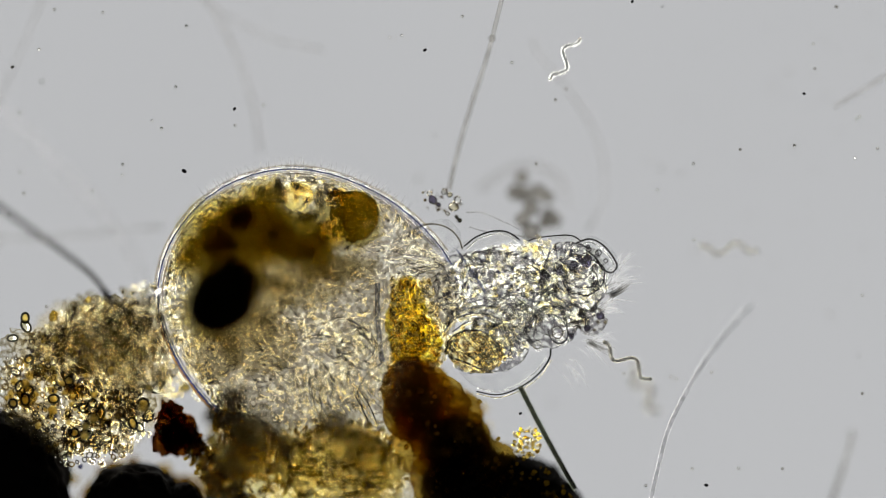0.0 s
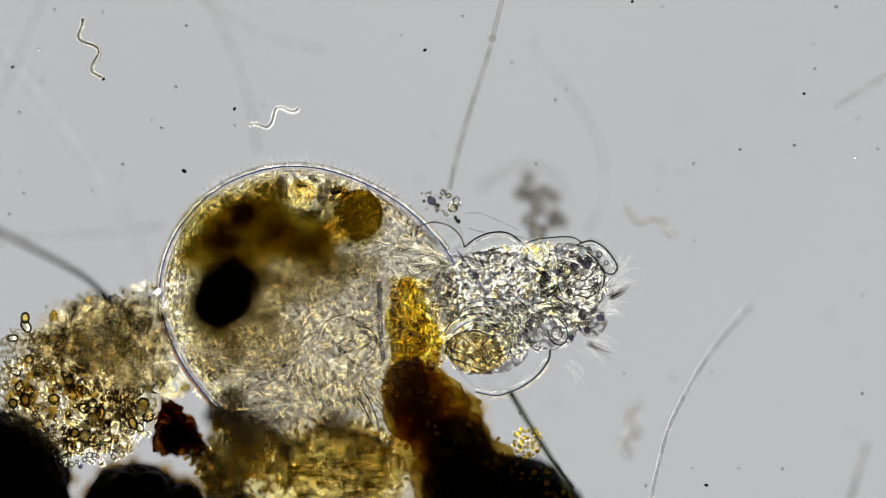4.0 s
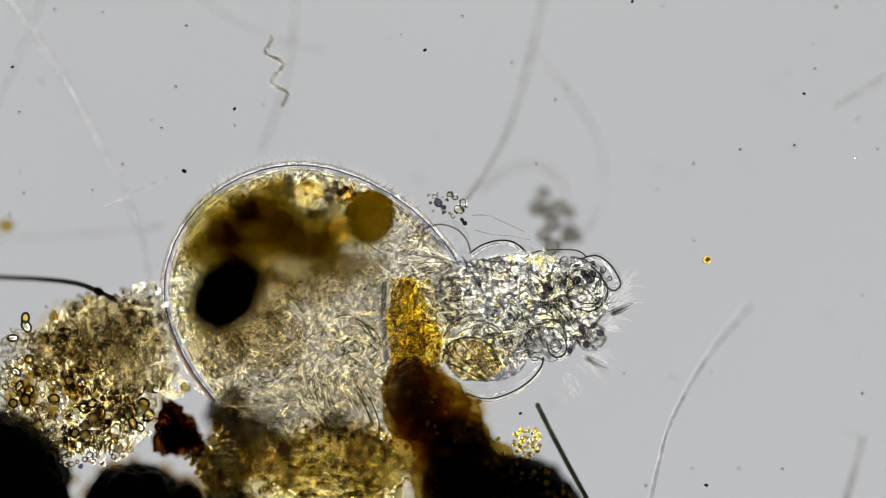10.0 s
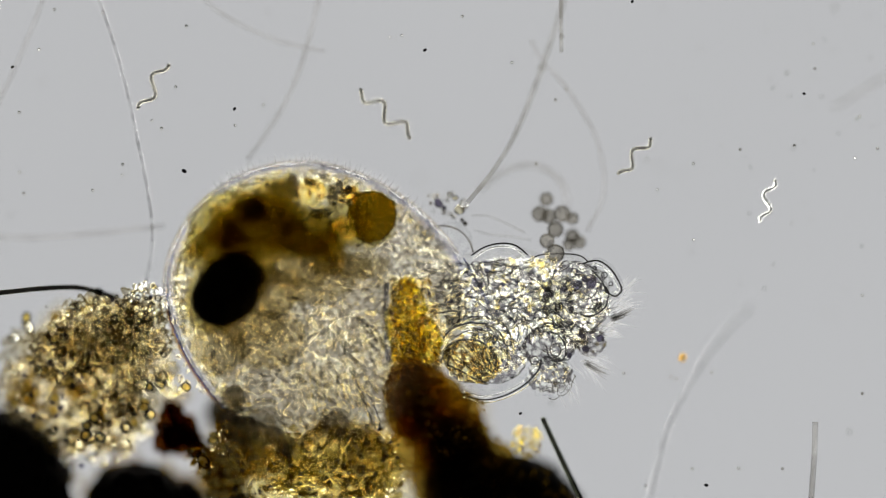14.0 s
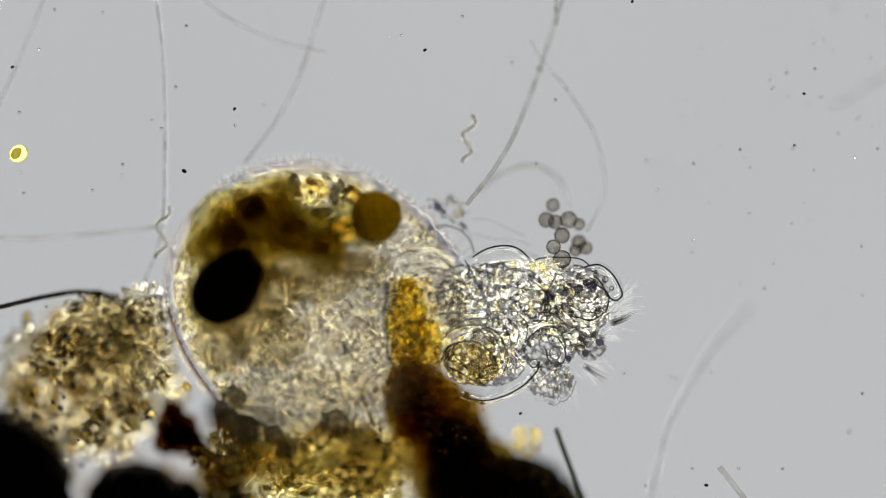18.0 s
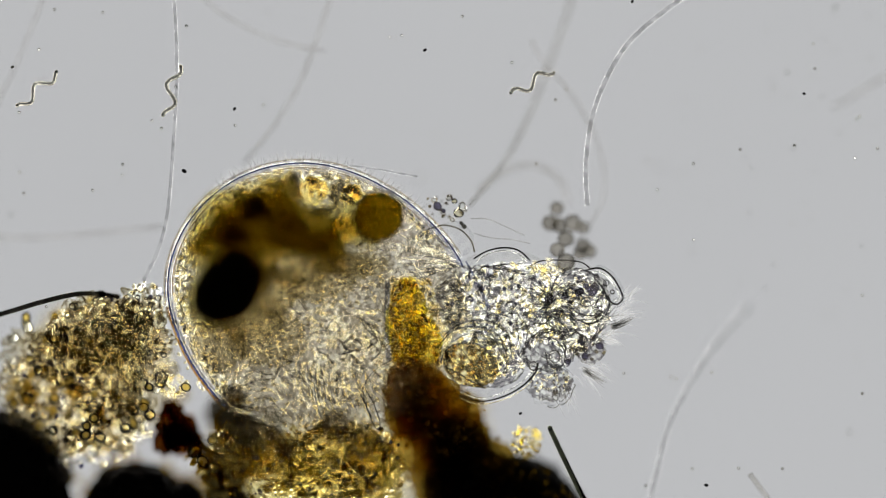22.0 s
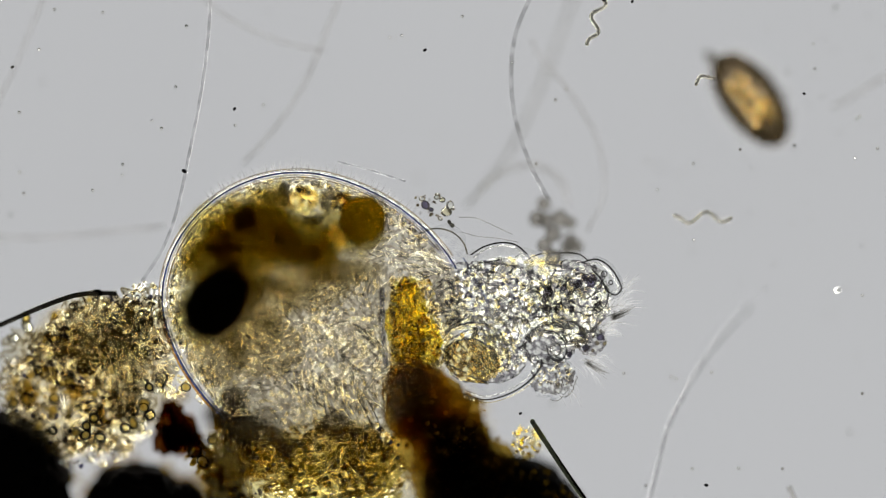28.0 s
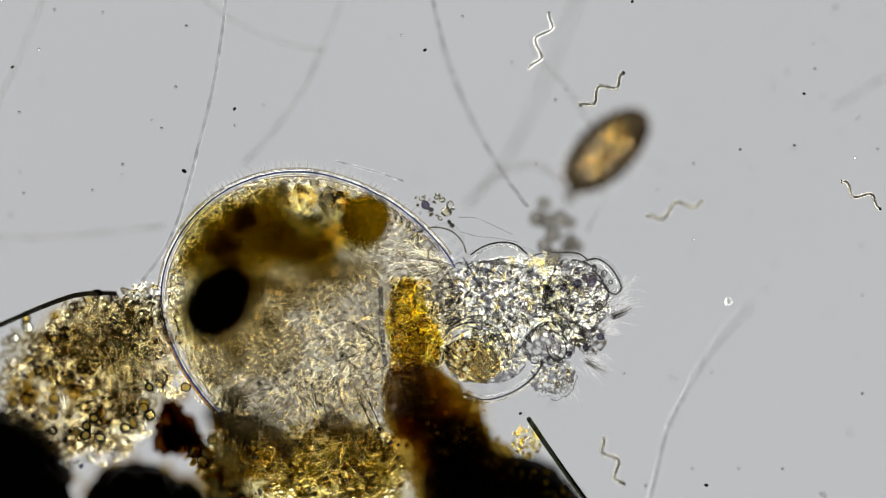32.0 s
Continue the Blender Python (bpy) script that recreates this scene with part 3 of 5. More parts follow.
for i in range(230):
    a = rng.uniform(40, 128)
    w = radians(a)
    r = outline(w) + 0.004
    l = rng.uniform(0.008, 0.020)
    b = w + rng.uniform(-0.35, 0.15)
    p = Vector((BODY.x + r * math.cos(w), BODY.y + r * math.sin(w), 0.21 + rng.uniform(-0.012, 0.012)))
    q = p + Vector((math.cos(b), math.sin(b), 0)) * l
    fringe.tube((p, (p + q) / 2 + Vector((0.001, 0, 0)), q), 0.0006, 4, (1, 0.4))
part("cilia_fringe", fringe, HAIR, animal, "fringe of fine clear cilia", kind="stuff")

# clear vesicle between body and head
sac = Shape().blob(at(806, 425, .2), (.032, .034, .03), 30, 0.05, 2, 3, 2)
part("neck_sac", sac, CLEAR_SKIN, animal, "clear bubble-like sac at the neck")
part("sac_outline", Shape().tube(line(((756, 408, .203), (785, 400, .203), (815, 408, .203), (834, 428, .203), (840, 448, .203)), 24), 0.0015, 6), LINE, animal)

# ---- the head ----
NECK = at(800, 600, 0.20)
HZ = .206
FZ = .208
head = part("head", Shape().blob(at(900, 545, .20), (.135, .098, .08), -4, 0.08, 2.2, 5, 2), HEAD_SKIN, animal, "wrinkled clear head with curled folds", origin=NECK)
part("front_lobe", Shape().blob(at(1015, 545, .20), (.076, .085, .07), 0, 0.10, 2.2, 4, 4), HEAD_SKIN, head)
lower_lobe = part("lower_lobe", Shape().blob(at(866, 618, .20), (.090, .092, .06), 0, 0.02, 2.0, 4, 6), CLEAR_SKIN, head, "clear rounded lower lobe")
lower_outline = part("lower_outline", Shape().tube(line(((812, 700, HZ), (850, 711, HZ), (890, 703, HZ), (925, 684, HZ), (948, 660, HZ), (953, 642, HZ)), 30), 0.0018, 6, (0.6, 1)), OUTLINE, head, "dark outline of the lower lobe")
part("upper_lobe", Shape().blob(at(893, 476, .20), (.050, .039, .04), 0, 0.03, 2, 4, 7), CLEAR_SKIN, head, "clear lens-like lobe")
part("upper_outline", Shape().tube(line(((838, 458, HZ), (862, 444, HZ), (892, 438, HZ), (918, 443, HZ), (938, 460, HZ)), 26), 0.0015, 6), OUTLINE, head, "dark outline of the lens-like lobe")
# glints modelled as thin glass tubes beside the lobe outlines
lower_glint = part("lower_glint", Shape().tube(line(((812, 704, HZ), (850, 716, HZ), (891, 708, HZ), (928, 688, HZ), (952, 662, HZ)), 30), 0.0010, 6), GRAIN_GOLD, head, "thin golden tube as a glint along the lower lobe")
inner_glint = part("inner_glint", Shape().tube(line(((815, 694, HZ), (850, 705, HZ), (888, 697, HZ), (921, 679, HZ), (943, 657, HZ)), 30), 0.0011, 6), GRAIN_CLEAR, head, "clear tube as a glint inside the lower lobe")
part("upper_glint", Shape().tube(line(((842, 463, HZ), (864, 449, HZ), (892, 443, HZ), (916, 448, HZ), (934, 463, HZ)), 26), 0.0015, 6), GRAIN_CLEAR, head, "clear tube as a glint on the lens-like lobe")
part("upper_crease", Shape().tube(line(((852, 473, HZ), (875, 470, HZ), (898, 467, HZ)), 14), 0.0014, 6, (.6, 1)), OUTLINE, head)
part("brow_outline", Shape().tube(line(((938, 470, HZ), (960, 461, HZ), (1000, 460, HZ), (1030, 464, HZ), (1046, 476, HZ)), 24), 0.0012, 6), OUTLINE, head)
mouth = part("mouth", Shape().blob(at(1076, 506, .20), (.024, .042, .025), 35, 0.04, 2, 4, 9), CLEAR_SKIN, head, "clear mouth lobe with a dark outline")
part("lip", Shape().tube(line(((1036, 478, HZ), (1062, 474, HZ), (1085, 490, HZ), (1100, 516, HZ), (1102, 530, HZ), (1090, 538, HZ), (1076, 528, HZ), (1068, 510, HZ), (1052, 492, HZ)), 44),
                         0.0016, 6), OUTLINE, mouth, "dark lip outline")
# the lip's glint, likewise a glass tube laid along it
part("lip_glint", Shape().tube(line(((1042, 482, HZ), (1062, 480, HZ), (1081, 494, HZ), (1095, 517, HZ), (1097, 528, HZ), (1089, 533, HZ)), 36), 0.0015, 6), GRAIN_CLEAR, mouth, "clear tube as a glint inside the lip")
for u, v, r in ((1073, 500, 5), (1084, 516, 3.5), (1056, 487, 3)):
    part("lip_bubble", Shape().torus(at(u, v, HZ), (r / 1000, r / 1000), 0, .0011, 16, 5), OUTLINE, mouth, "small ring-shaped bubble")
part("dark_slit", Shape().tube(line(((824, 462, HZ), (842, 495, HZ), (866, 545, HZ)), 14), 0.0050, 8, (.3, .6)), RIM_FAINT, head, "grey slanting slit")
part("tawny_spot", grains(Shape(), 22, in_ellipse(966, 474, 26, 15, 0, (.22, .25)), (.003, .006), 2), GRAIN_GOLD, head, "tawny granular patch")

for r, way in ((1.7, ((780, 642), (788, 622), (806, 610), (832, 607), (852, 613), (870, 630), (878, 652))), (1.3, ((783, 604), (800, 587), (830, 578), (862, 582), (884, 596), (892, 618))),
               (1.2, ((788, 592), (815, 573), (850, 566), (886, 576), (902, 600), (906, 632))), (1.1, ((798, 606), (826, 592), (856, 592), (878, 606), (888, 630))), (1.4, ((784, 648), (810, 660), (836, 676), (858, 684))),
               (1.2, ((834, 612), (850, 638), (862, 670))), (1.2, ((816, 618), (836, 644), (856, 674))), (1.2, ((800, 630), (826, 654), (850, 680))), (1.2, ((850, 616), (862, 640), (868, 664))), (1.0, ((792, 636), (816, 648), (842, 668))),
               (1.0, ((826, 614), (842, 640), (858, 668))), (1.0, ((842, 612), (858, 640), (866, 668))), (1.1, ((862, 628), (872, 646), (874, 668))), (1.2, ((872, 600), (890, 612), (898, 640), (890, 662))),
               (1.3, ((950, 556), (978, 560), (1000, 578), (1012, 598))), (1.2, ((944, 572), (970, 574), (992, 592), (1000, 612))), (1.3, ((962, 596), (986, 602), (1000, 624), (998, 644), (984, 651), (970, 641), (966, 622))),
               (1.1, ((974, 622), (986, 620), (992, 632), (984, 642), (974, 636), (974, 622))), (1.2, ((952, 646), (946, 640), (938, 644), (938, 652), (946, 655), (952, 648))), (1.4, ((1056, 510), (1074, 520), (1079, 540), (1070, 560), (1046, 572), (1020, 566))),
               (1.2, ((1010, 545), (1030, 556), (1052, 558), (1064, 546))), (1.1, ((1022, 536), (1040, 542), (1056, 534), (1060, 520))), (1.2, ((996, 520), (1010, 510), (1020, 520), (1014, 534), (1000, 534))), (1.1, ((940, 500), (958, 512), (972, 530), (976, 552))),
               (1.0, ((918, 560), (934, 580), (930, 606), (918, 630))), (1.0, ((906, 570), (918, 592), (914, 616))), (1.1, ((1004, 580), (1022, 588), (1036, 604), (1034, 624))), (1.0, ((770, 560), (800, 556), (836, 558), (870, 554), (900, 560)))):
    dark = part("curled_fold", Shape().tube(line([(u, v, FZ) for u, v in way], 24), r * 1e-3, 6), OUTLINE if r > 1.25 else LINE, head, "dark curled fold")
    # each fold's sheen is a glass tube offset to one side
    part("fold_sheen", Shape().tube(line([(u + 2.5, v + 3.5, FZ) for u, v in way], 24), .0017, 6), GRAIN_GOLD if 560 < way[0][1] < 660 and way[0][0] < 880 else GRAIN_CLEAR, dark, "glass tube as the sheen of the fold")
for u, v, a, b in ((1050, 512, 9, 12), (1026, 516, 7, 9), (1038, 506, 6, 6), (972, 530, 7, 8), (1000, 522, 6, 7), (1030, 606, 6, 5), (1062, 612, 7, 6), (1036, 630, 6, 6), (1006, 640, 5, 5), (935, 612, 4, 8), (852, 512, 5, 5)):
    part("violet_spot", Shape().blob(at(u, v, HZ), (a / 1000, b / 1000, .004), u, .3, 2, 3, u), VIOLET, head, "dark violet spot")
part("golden_dome", Shape().blob(at(832, 646, HZ - .006), (.050, .036, .0006), -18, .12, 2.4, 4, 12), GOLD_PLASM, head, "golden-brown folded dome")
for u, v, a, b in ((872, 532, 104, 64), (1022, 540, 56, 66), (862, 642, 74, 44), (972, 622, 48, 34), (1046, 618, 26, 26)):
    part("plasm_sheet", Shape().blob(at(u, v, HZ - .004), (a / 1000, b / 1000, .0006), 0, .16, 2.4, 5, u), HEAD_PLASM, head, "wrinkled grey-cream plasm")
folds = Shape()
curls(folds, 1030, 545, 46, 46, 7, HZ, .0010)
curls(folds, 975, 615, 44, 34, 6, HZ)
part("folded_layer", folds, LINE, head, "dark curled folds", kind="stuff")
sheen = Shape()
curls(sheen, 1030, 545, 52, 50, 14, HZ, .002)
curls(sheen, 975, 612, 44, 36, 8, HZ, .002)
part("glossy_fold_layer", sheen, GRAIN_CLEAR, head, "bright clear curled folds", kind="stuff")


def in_head(z0, z1):
    lobes = ((905, 540, 118, 76), (1012, 550, 68, 74), (880, 636, 50, 34))

    def place(r):
        u, v, a, b = lobes[(0, 0, 0, 0, 0, 0, 1, 1, 2)[r.randrange(9)]]
        return in_ellipse(u, v, a, b, 0, (z0, z1))(r)
    return place


part("wrinkled_layer", squiggles(110, in_head(.2, .218), (.004, .011), .0010), LINE, head, "dark wrinkles", kind="stuff")
part("glossy_wrinkle_layer", squiggles(200, in_head(.180, .199), (.005, .014), .0023), GRAIN_CLEAR, head, "bright clear wrinkles", kind="stuff")
part("granular_layer", grains(Shape(), 1300, in_head(.180, .199), (0.0018, 0.0040), 2, .8, .1), GRAIN_CLEAR, head, "clear granules", kind="stuff")
part("speckled_layer", grains(Shape(), 90, in_head(.195, .205), (0.0018, 0.0042)), GRAIN_VIOLET, head, "dark granules with a painted violet dispersion tint", kind="stuff")
part("yellow_layer", grains(Shape(), 420, in_head(.180, .199), (0.0022, 0.005)), GRAIN_GOLD, head, "pale yellow granules", kind="stuff")
part("golden_layer", grains(Shape(), 170, in_ellipse(842, 638, 58, 44, 0, (.19, .215)), (0.002, 0.0055)), GRAIN_GOLD, head, "golden granules", kind="stuff")
tuft = Shape()
for (u, v, aim, n, length) in ((1085, 568, -22, 34, 55), (1070, 595, 0, 34, 30), (1040, 655, 30, 22, 46), (1000, 690, 60, 14, 34), (1105, 535, -35, 20, 34)):
    for i in range(n):
        w = radians(aim + rng.gauss(0, 20))
        l = length * rng.uniform(0.4, 1)
        u0, v0 = u + rng.gauss(0, 9), v + rng.gauss(0, 9)
        tuft.tube(line(((u0, v0, HZ), (u0 + l * .5 * math.cos(w), v0 + l * .5 * math.sin(w) - 3, HZ), (u0 + l * math.cos(w), v0 + l * math.sin(w), HZ)), 6), 0.0010, 4, (1, .3))
for u, v, w0, n in ((1084, 578, -24, 26), (1036, 654, 28, 20)):
    brush = Shape()
    for i in range(n):
        w, l = radians(w0 + rng.gauss(0, 5)), rng.uniform(26, 48)
        u0, v0 = u + rng.gauss(0, 3), v + rng.gauss(0, 3)
        brush.tube(line(((u0, v0, HZ), (u0 + l * .5 * math.cos(w), v0 + l * .5 * math.sin(w) + 2, HZ), (u0 + l * math.cos(w), v0 + l * math.sin(w), HZ)), 6), .0011, 4, (1, .3))
    part("bristle_tuft", brush, FILAMENT, head, "tapered tuft of grey-brown bristles", kind="stuff")
part("mouth_tuft", tuft, HAIR, head, "tufts of fine cilia round the mouth", kind="stuff")
RUFFLE = at(975, 680, HZ)
ruffle = part("ruffle", Shape().blob(at(975, 680, .200), (.042, .038, .006), 0, .2, 2.8, 4, 4), CLEAR_SKIN, head, "clear frilled lower bulge", origin=RUFFLE)
part("ruffle_sheet", Shape().blob(at(975, 678, .203), (.036, .032, .0006), 0, .3, 2.6, 4, 9), HEAD_PLASM, ruffle, "grey granular plasm", origin=RUFFLE)
for k in range(5):
    q, w0 = 1.0 - .15 * k, rng.uniform(-.3, 1.0)
    w1 = w0 + rng.uniform(.9, 1.8)
    way = [at(975 + 42 * q * math.cos(w0 + (w1 - w0) * j / 19) + 2.6 * math.sin(j * .9 + 2 * k), 682 + 38 * q * math.sin(w0 + (w1 - w0) * j / 19) + 2.6 * math.cos(j * 1.1 + k), HZ) for j in range(20)]
    part("frill", Shape().tube(way, .0007, 6), LINE, ruffle, "fine dark frill line", origin=RUFFLE)
part("ruffle_grain_layer", grains(Shape(), 50, in_ellipse(978, 676, 32, 28, 0, (.190, .199)), (.0014, .0030), 2, .8, .2), GRAIN_GOLD, ruffle, "pale golden granules", origin=RUFFLE, kind="stuff")
part("ruffle_speck_layer", grains(Shape(), 24, in_ellipse(985, 674, 26, 24, 0, (.198, .206)), (.0012, .0026)), GRAIN_DARK, ruffle, "dark specks", origin=RUFFLE, kind="stuff")
part("snout_speckle", grains(Shape(), 16, in_ellipse(1046, 612, 34, 30, 20, (.18, .20)), (0.002, 0.0048), 2, .8, .2), GRAIN_DARK, head, kind="stuff")

# ---- cell clusters that hang on the animal ----
cells = thing("cell_cluster", at(1005, 440, .26), "cluster of round dark cells stuck to the animal's head", "cells")
for u, v, r, z in ((984, 366, 11, .275), (972, 392, 13, .27), (988, 396, 12, .265), (1012, 392, 14, .27), (1030, 400, 10, .275), (1000, 420, 13, .26), (1030, 432, 12, .28),
                   (1042, 442, 11, .275), (1024, 446, 10, .27), (985, 440, 12, .25), (1000, 462, 15, .24)):
    c = part("cell", Shape().blob(at(u, v, z), (r / 1000, r / 1000, r / 1000), 0, 0.10, 2, 3, r), CELL_PLASM, cells)
    part("cell_rim", Shape().torus(at(u, v, z), (r / 1000, r / 1000), 0, 0.0013, 20, 6), LINE, c)
bits = thing("debris_cluster", at(800, 372, .19), "small clump of dark and yellow grains beside the body", "debris")
for u, v, r, m in ((776, 366, 8, VIOLET), (786, 374, 4, VIOLET), (806, 357, 5, GRAIN_GOLD), (813, 378, 9, GRAIN_GOLD), (820, 366, 7, GRAIN_CLEAR), (796, 352, 5, GRAIN_CLEAR),
                   (770, 355, 5, GRAIN_CLEAR), (823, 402, 4, ROD_DARK), (818, 396, 3, ROD_DARK), (802, 390, 4, GRAIN_CLEAR)):
    c = part("grain", Shape().blob(at(u, v, .19), (r / 1000, r / 1100, r / 1300), r * 20, 0.35, 2, 3, r), m, bits)
    part("grain_rim", Shape().torus(at(u, v, .19), (r * .9e-3, r * .7e-3), r * 37, 0.0013, 16, 5), OUTLINE if m is GRAIN_GOLD else LINE, c)
part("slime_thread", Shape().tube(line(((835, 388, .19), (865, 389, .19), (900, 404, .19), (930, 418, .19)), 16), 0.0011, 5), FILAMENT, bits)
part("slime_thread", Shape().tube(line(((840, 414, .19), (870, 422, .19), (905, 425, .19), (940, 432, .19)), 16), 0.0010, 5), FILAMENT, bits)
part("fine_grit", grains(Shape(), 34, in_ellipse(790, 364, 42, 24, -15, (.17, .2)), (0.0012, 0.0030)), GRAIN_DARK, bits, kind="stuff")

# ---- sediment and detritus on the slide ----
stalk = thing("granular_stalk", at(722, 640, 0), "orange-yellow granular stalk beneath the animal", "stalk")
for k, (u, v, a, b, z) in enumerate(((722, 580, 33, 82, .199), (717, 572, 25, 70, .205), (750, 608, 30, 42, .203))):
    part("lump", Shape().blob(at(u, v, z), (a / 1000, b / 1000, .0007), 0, .30, 3.6, 5, k + 3), STALK, stalk, "golden granular lump")


def in_stalk(z0, z1):
    def place(r):
        v = r.uniform(492, 648)
        return at(692 + r.random() ** 1.25 * (72 + 22 * (v - 492) / 156), v, r.uniform(z0, z1))
    return place


part("granular_coat", grains(Shape(), 260, in_stalk(.19, .20), (0.002, 0.005)), GRAIN_GOLD, stalk, "golden granules", kind="stuff")
part("upper_coat", grains(Shape(), 420, in_stalk(.200, .210), (0.0016, 0.0040), 2, .8, .1), GRAIN_GOLD, stalk, "golden granules", kind="stuff")
part("speckled_coat", grains(Shape(), 50, in_stalk(.19, .21), (0.0018, 0.004)), BROWN, stalk, kind="stuff")
part("amber_coat", grains(Shape(), 110, in_stalk(.196, .21), (0.0016, 0.0042)), GRAIN_AMBER, stalk, kind="stuff")
part("top_coat", grains(Shape(), 40, in_stalk(.26, .29), (0.0025, 0.0055)), GRAIN_GOLD, stalk, "golden granules", kind="stuff")
part("side_coat", grains(Shape(), 200, in_ellipse(768, 596, 30, 56, 0, (.19, .21)), (0.002, 0.005)), GRAIN_GOLD, stalk, "golden granules", kind="stuff")


def scattered(lumps, z0, z1):
    def place(r):
        u, v, a, b = lumps[r.randrange(len(lumps))]
        k = r.choice((0.6, 0.85, 1.0, 1.0, 1.06))
        return in_ellipse(u, v, a * k, b * k, 0, (z0, z1))(r)
    return place


def heap(ob, name, count, lumps, size, height, mat, label=""):
    """Crumbs piled over several rounded humps, thick in the middle and thin towards the edge."""
    sh = Shape()
    for i in range(count):
        u, v, a, b = lumps[rng.randrange(len(lumps))]
        k = math.sqrt(rng.random()) * 1.04
        w = rng.uniform(0, 2 * math.pi)
        top = height * math.sqrt(max(0.05, 1.08 - k * k))
        r = rng.uniform(*size)
        sh.blob(at(u + a * k * math.cos(w), v + b * k * math.sin(w), rng.uniform(.02, top)), (r * rng.uniform(.8, 1.4), r, r * .8), rng.uniform(0, 180), .25, 1.6, 2, i % 40)
    return part(name, sh, mat, ob, label, kind="stuff")


dark_mound = thing("dark_mound", at(800, 850, 0), "dark brown to black heap of detritus on the slide", "detritus")
DARK_HUMPS = ((734, 690, 54, 56), (776, 746, 88, 64), (822, 850, 98, 84), (830, 850, 98, 84), (915, 862, 70, 50), (980, 905, 36, 50))
for k, (u, v, a, b, z) in enumerate(((718, 690, 42, 50, .15), (722, 730, 44, 50, .13), (742, 700, 60, 60, .11), (776, 742, 80, 60, .10), (796, 776, 72, 58, .12), (728, 664, 44, 30, .17), (826, 846, 98, 82, .11), (734, 780, 46, 60, .10), (760, 720, 70, 60, .14))):
    part("brown_lump", Shape().blob(at(u, v, z), (a / 1000, b / 1000, .03), 0, .10, 3.2, 5, k + 40), DEEP_BROWN, dark_mound, "smooth dark brown translucent lump")
heap(dark_mound, "crumb_layer", 1300, DARK_HUMPS, (.0014, .0034), .165, DEEP_BROWN, "brown translucent crumbs")
part("upper_crumb_layer", grains(Shape(), 420, lambda r: scattered(DARK_HUMPS[:2], .175, .205)(r), (.0012, .0030), 2, .8, .4), BROWN, dark_mound, "brown translucent crumbs", kind="stuff")
part("top_crumb_layer", grains(Shape(), 80, lambda r: scattered(DARK_HUMPS[:2], .238, .268)(r), (.002, .0055), 2, .8, .6), BROWN, dark_mound, "brown translucent crumbs", kind="stuff")
part("lower_crumb_layer", grains(Shape(), 300, lambda r: scattered(DARK_HUMPS, .14, .16)(r), (.002, .005), 2, .8, .45), BROWN, dark_mound, "brown translucent crumbs", kind="stuff")
heap(dark_mound, "edge_crumb_layer", 110, DARK_HUMPS[:2], (.002, .005), .2, GRAIN_AMBER, "fine amber crumbs")
for k, (u, v, a, b, turn) in enumerate(((755, 715, 26, 24, 0), (808, 782, 62, 48, 0), (826, 856, 86, 74, 15), (928, 870, 84, 62, -22), (985, 908, 50, 56, 0))):
    part("lump", Shape().blob(at(u, v, .07), (a / 1000, b / 1000, .07), turn, .2, 2.4, 4, k + 20), (RUST, SOOT)[k > 0], dark_mound, "near-black lump")
amber_mound = thing("amber_mound", at(560, 830, 0), "amber translucent heap of detritus on the slide", "detritus")
AMBER_HUMPS = ((470, 830, 84, 72), (570, 812, 84, 72), (640, 850, 76, 60), (420, 790, 50, 46), (640, 782, 62, 34), (392, 845, 34, 46))
for k, (u, v, a, b) in enumerate(((470, 832, 92, 66), (600, 836, 110, 66), (670, 840, 40, 56))):
    part("bed", Shape().blob(at(u, v, .06), (a / 1000, b / 1000, .05), 0, .2, 2.4, 4, k + 50), AMBER, amber_mound, "amber translucent bed")
heap(amber_mound, "crumb_layer", 150, AMBER_HUMPS, (.004, .011), .16, AMBER, "amber translucent crumbs")
heap(amber_mound, "grit_layer", 260, AMBER_HUMPS, (.0025, .006), .15, GRAIN_GOLD, "golden glassy grit")
heap(amber_mound, "dark_grit_layer", 40, (AMBER_HUMPS[0], AMBER_HUMPS[3], AMBER_HUMPS[5]), (.006, .018), .17, OLIVE, "olive-brown grit")
heap(amber_mound, "smoky_grit_layer", 80, ((436, 790, 74, 66), (400, 735, 30, 34)), (.006, .016), .15, SMOKE, "smoky grit")
for k, (u, v, a, b) in enumerate(((716, 850, 26, 44), (690, 830, 28, 26), (655, 866, 34, 22), (620, 800, 40, 20))):
    part("cream_lump", Shape().blob(at(u, v, .13), (a / 1000, b / 1000, .03), 12 * k, .25, 2.2, 4, k + 81), CREAM, amber_mound, "pale cream translucent lump")
part("upper_grit_layer", grains(Shape(), 420, scattered(AMBER_HUMPS, .192, .206), (.002, .0048), 2, .8, .15), GRAIN_GOLD, amber_mound, "golden glassy grit", kind="stuff")
for u, v, a, b, z in ((590, 822, 92, 66, .198),):
    part("silt_sheet", Shape().blob(at(u, v, z), (a / 1000, b / 1000, .0006), 0, .3, 2.6, 5, u), OLIVE_SILT, amber_mound, "fine olive silt")
part("fine_grit_layer", grains(Shape(), 240, scattered(AMBER_HUMPS, .168, .198), (.0025, .0055), 1, .7, .5), AMBER, amber_mound, "fine amber grit", kind="stuff")
part("clear_grit_layer", grains(Shape(), 200, scattered(AMBER_HUMPS, .165, .195), (.002, .0045)), GRAIN_CLEAR, amber_mound, "fine clear grit", kind="stuff")
part("dark_speck_layer", grains(Shape(), 220, scattered(AMBER_HUMPS, .192, .208), (.002, .005)), GRAIN_VIOLET, amber_mound, "dark violet specks", kind="stuff")
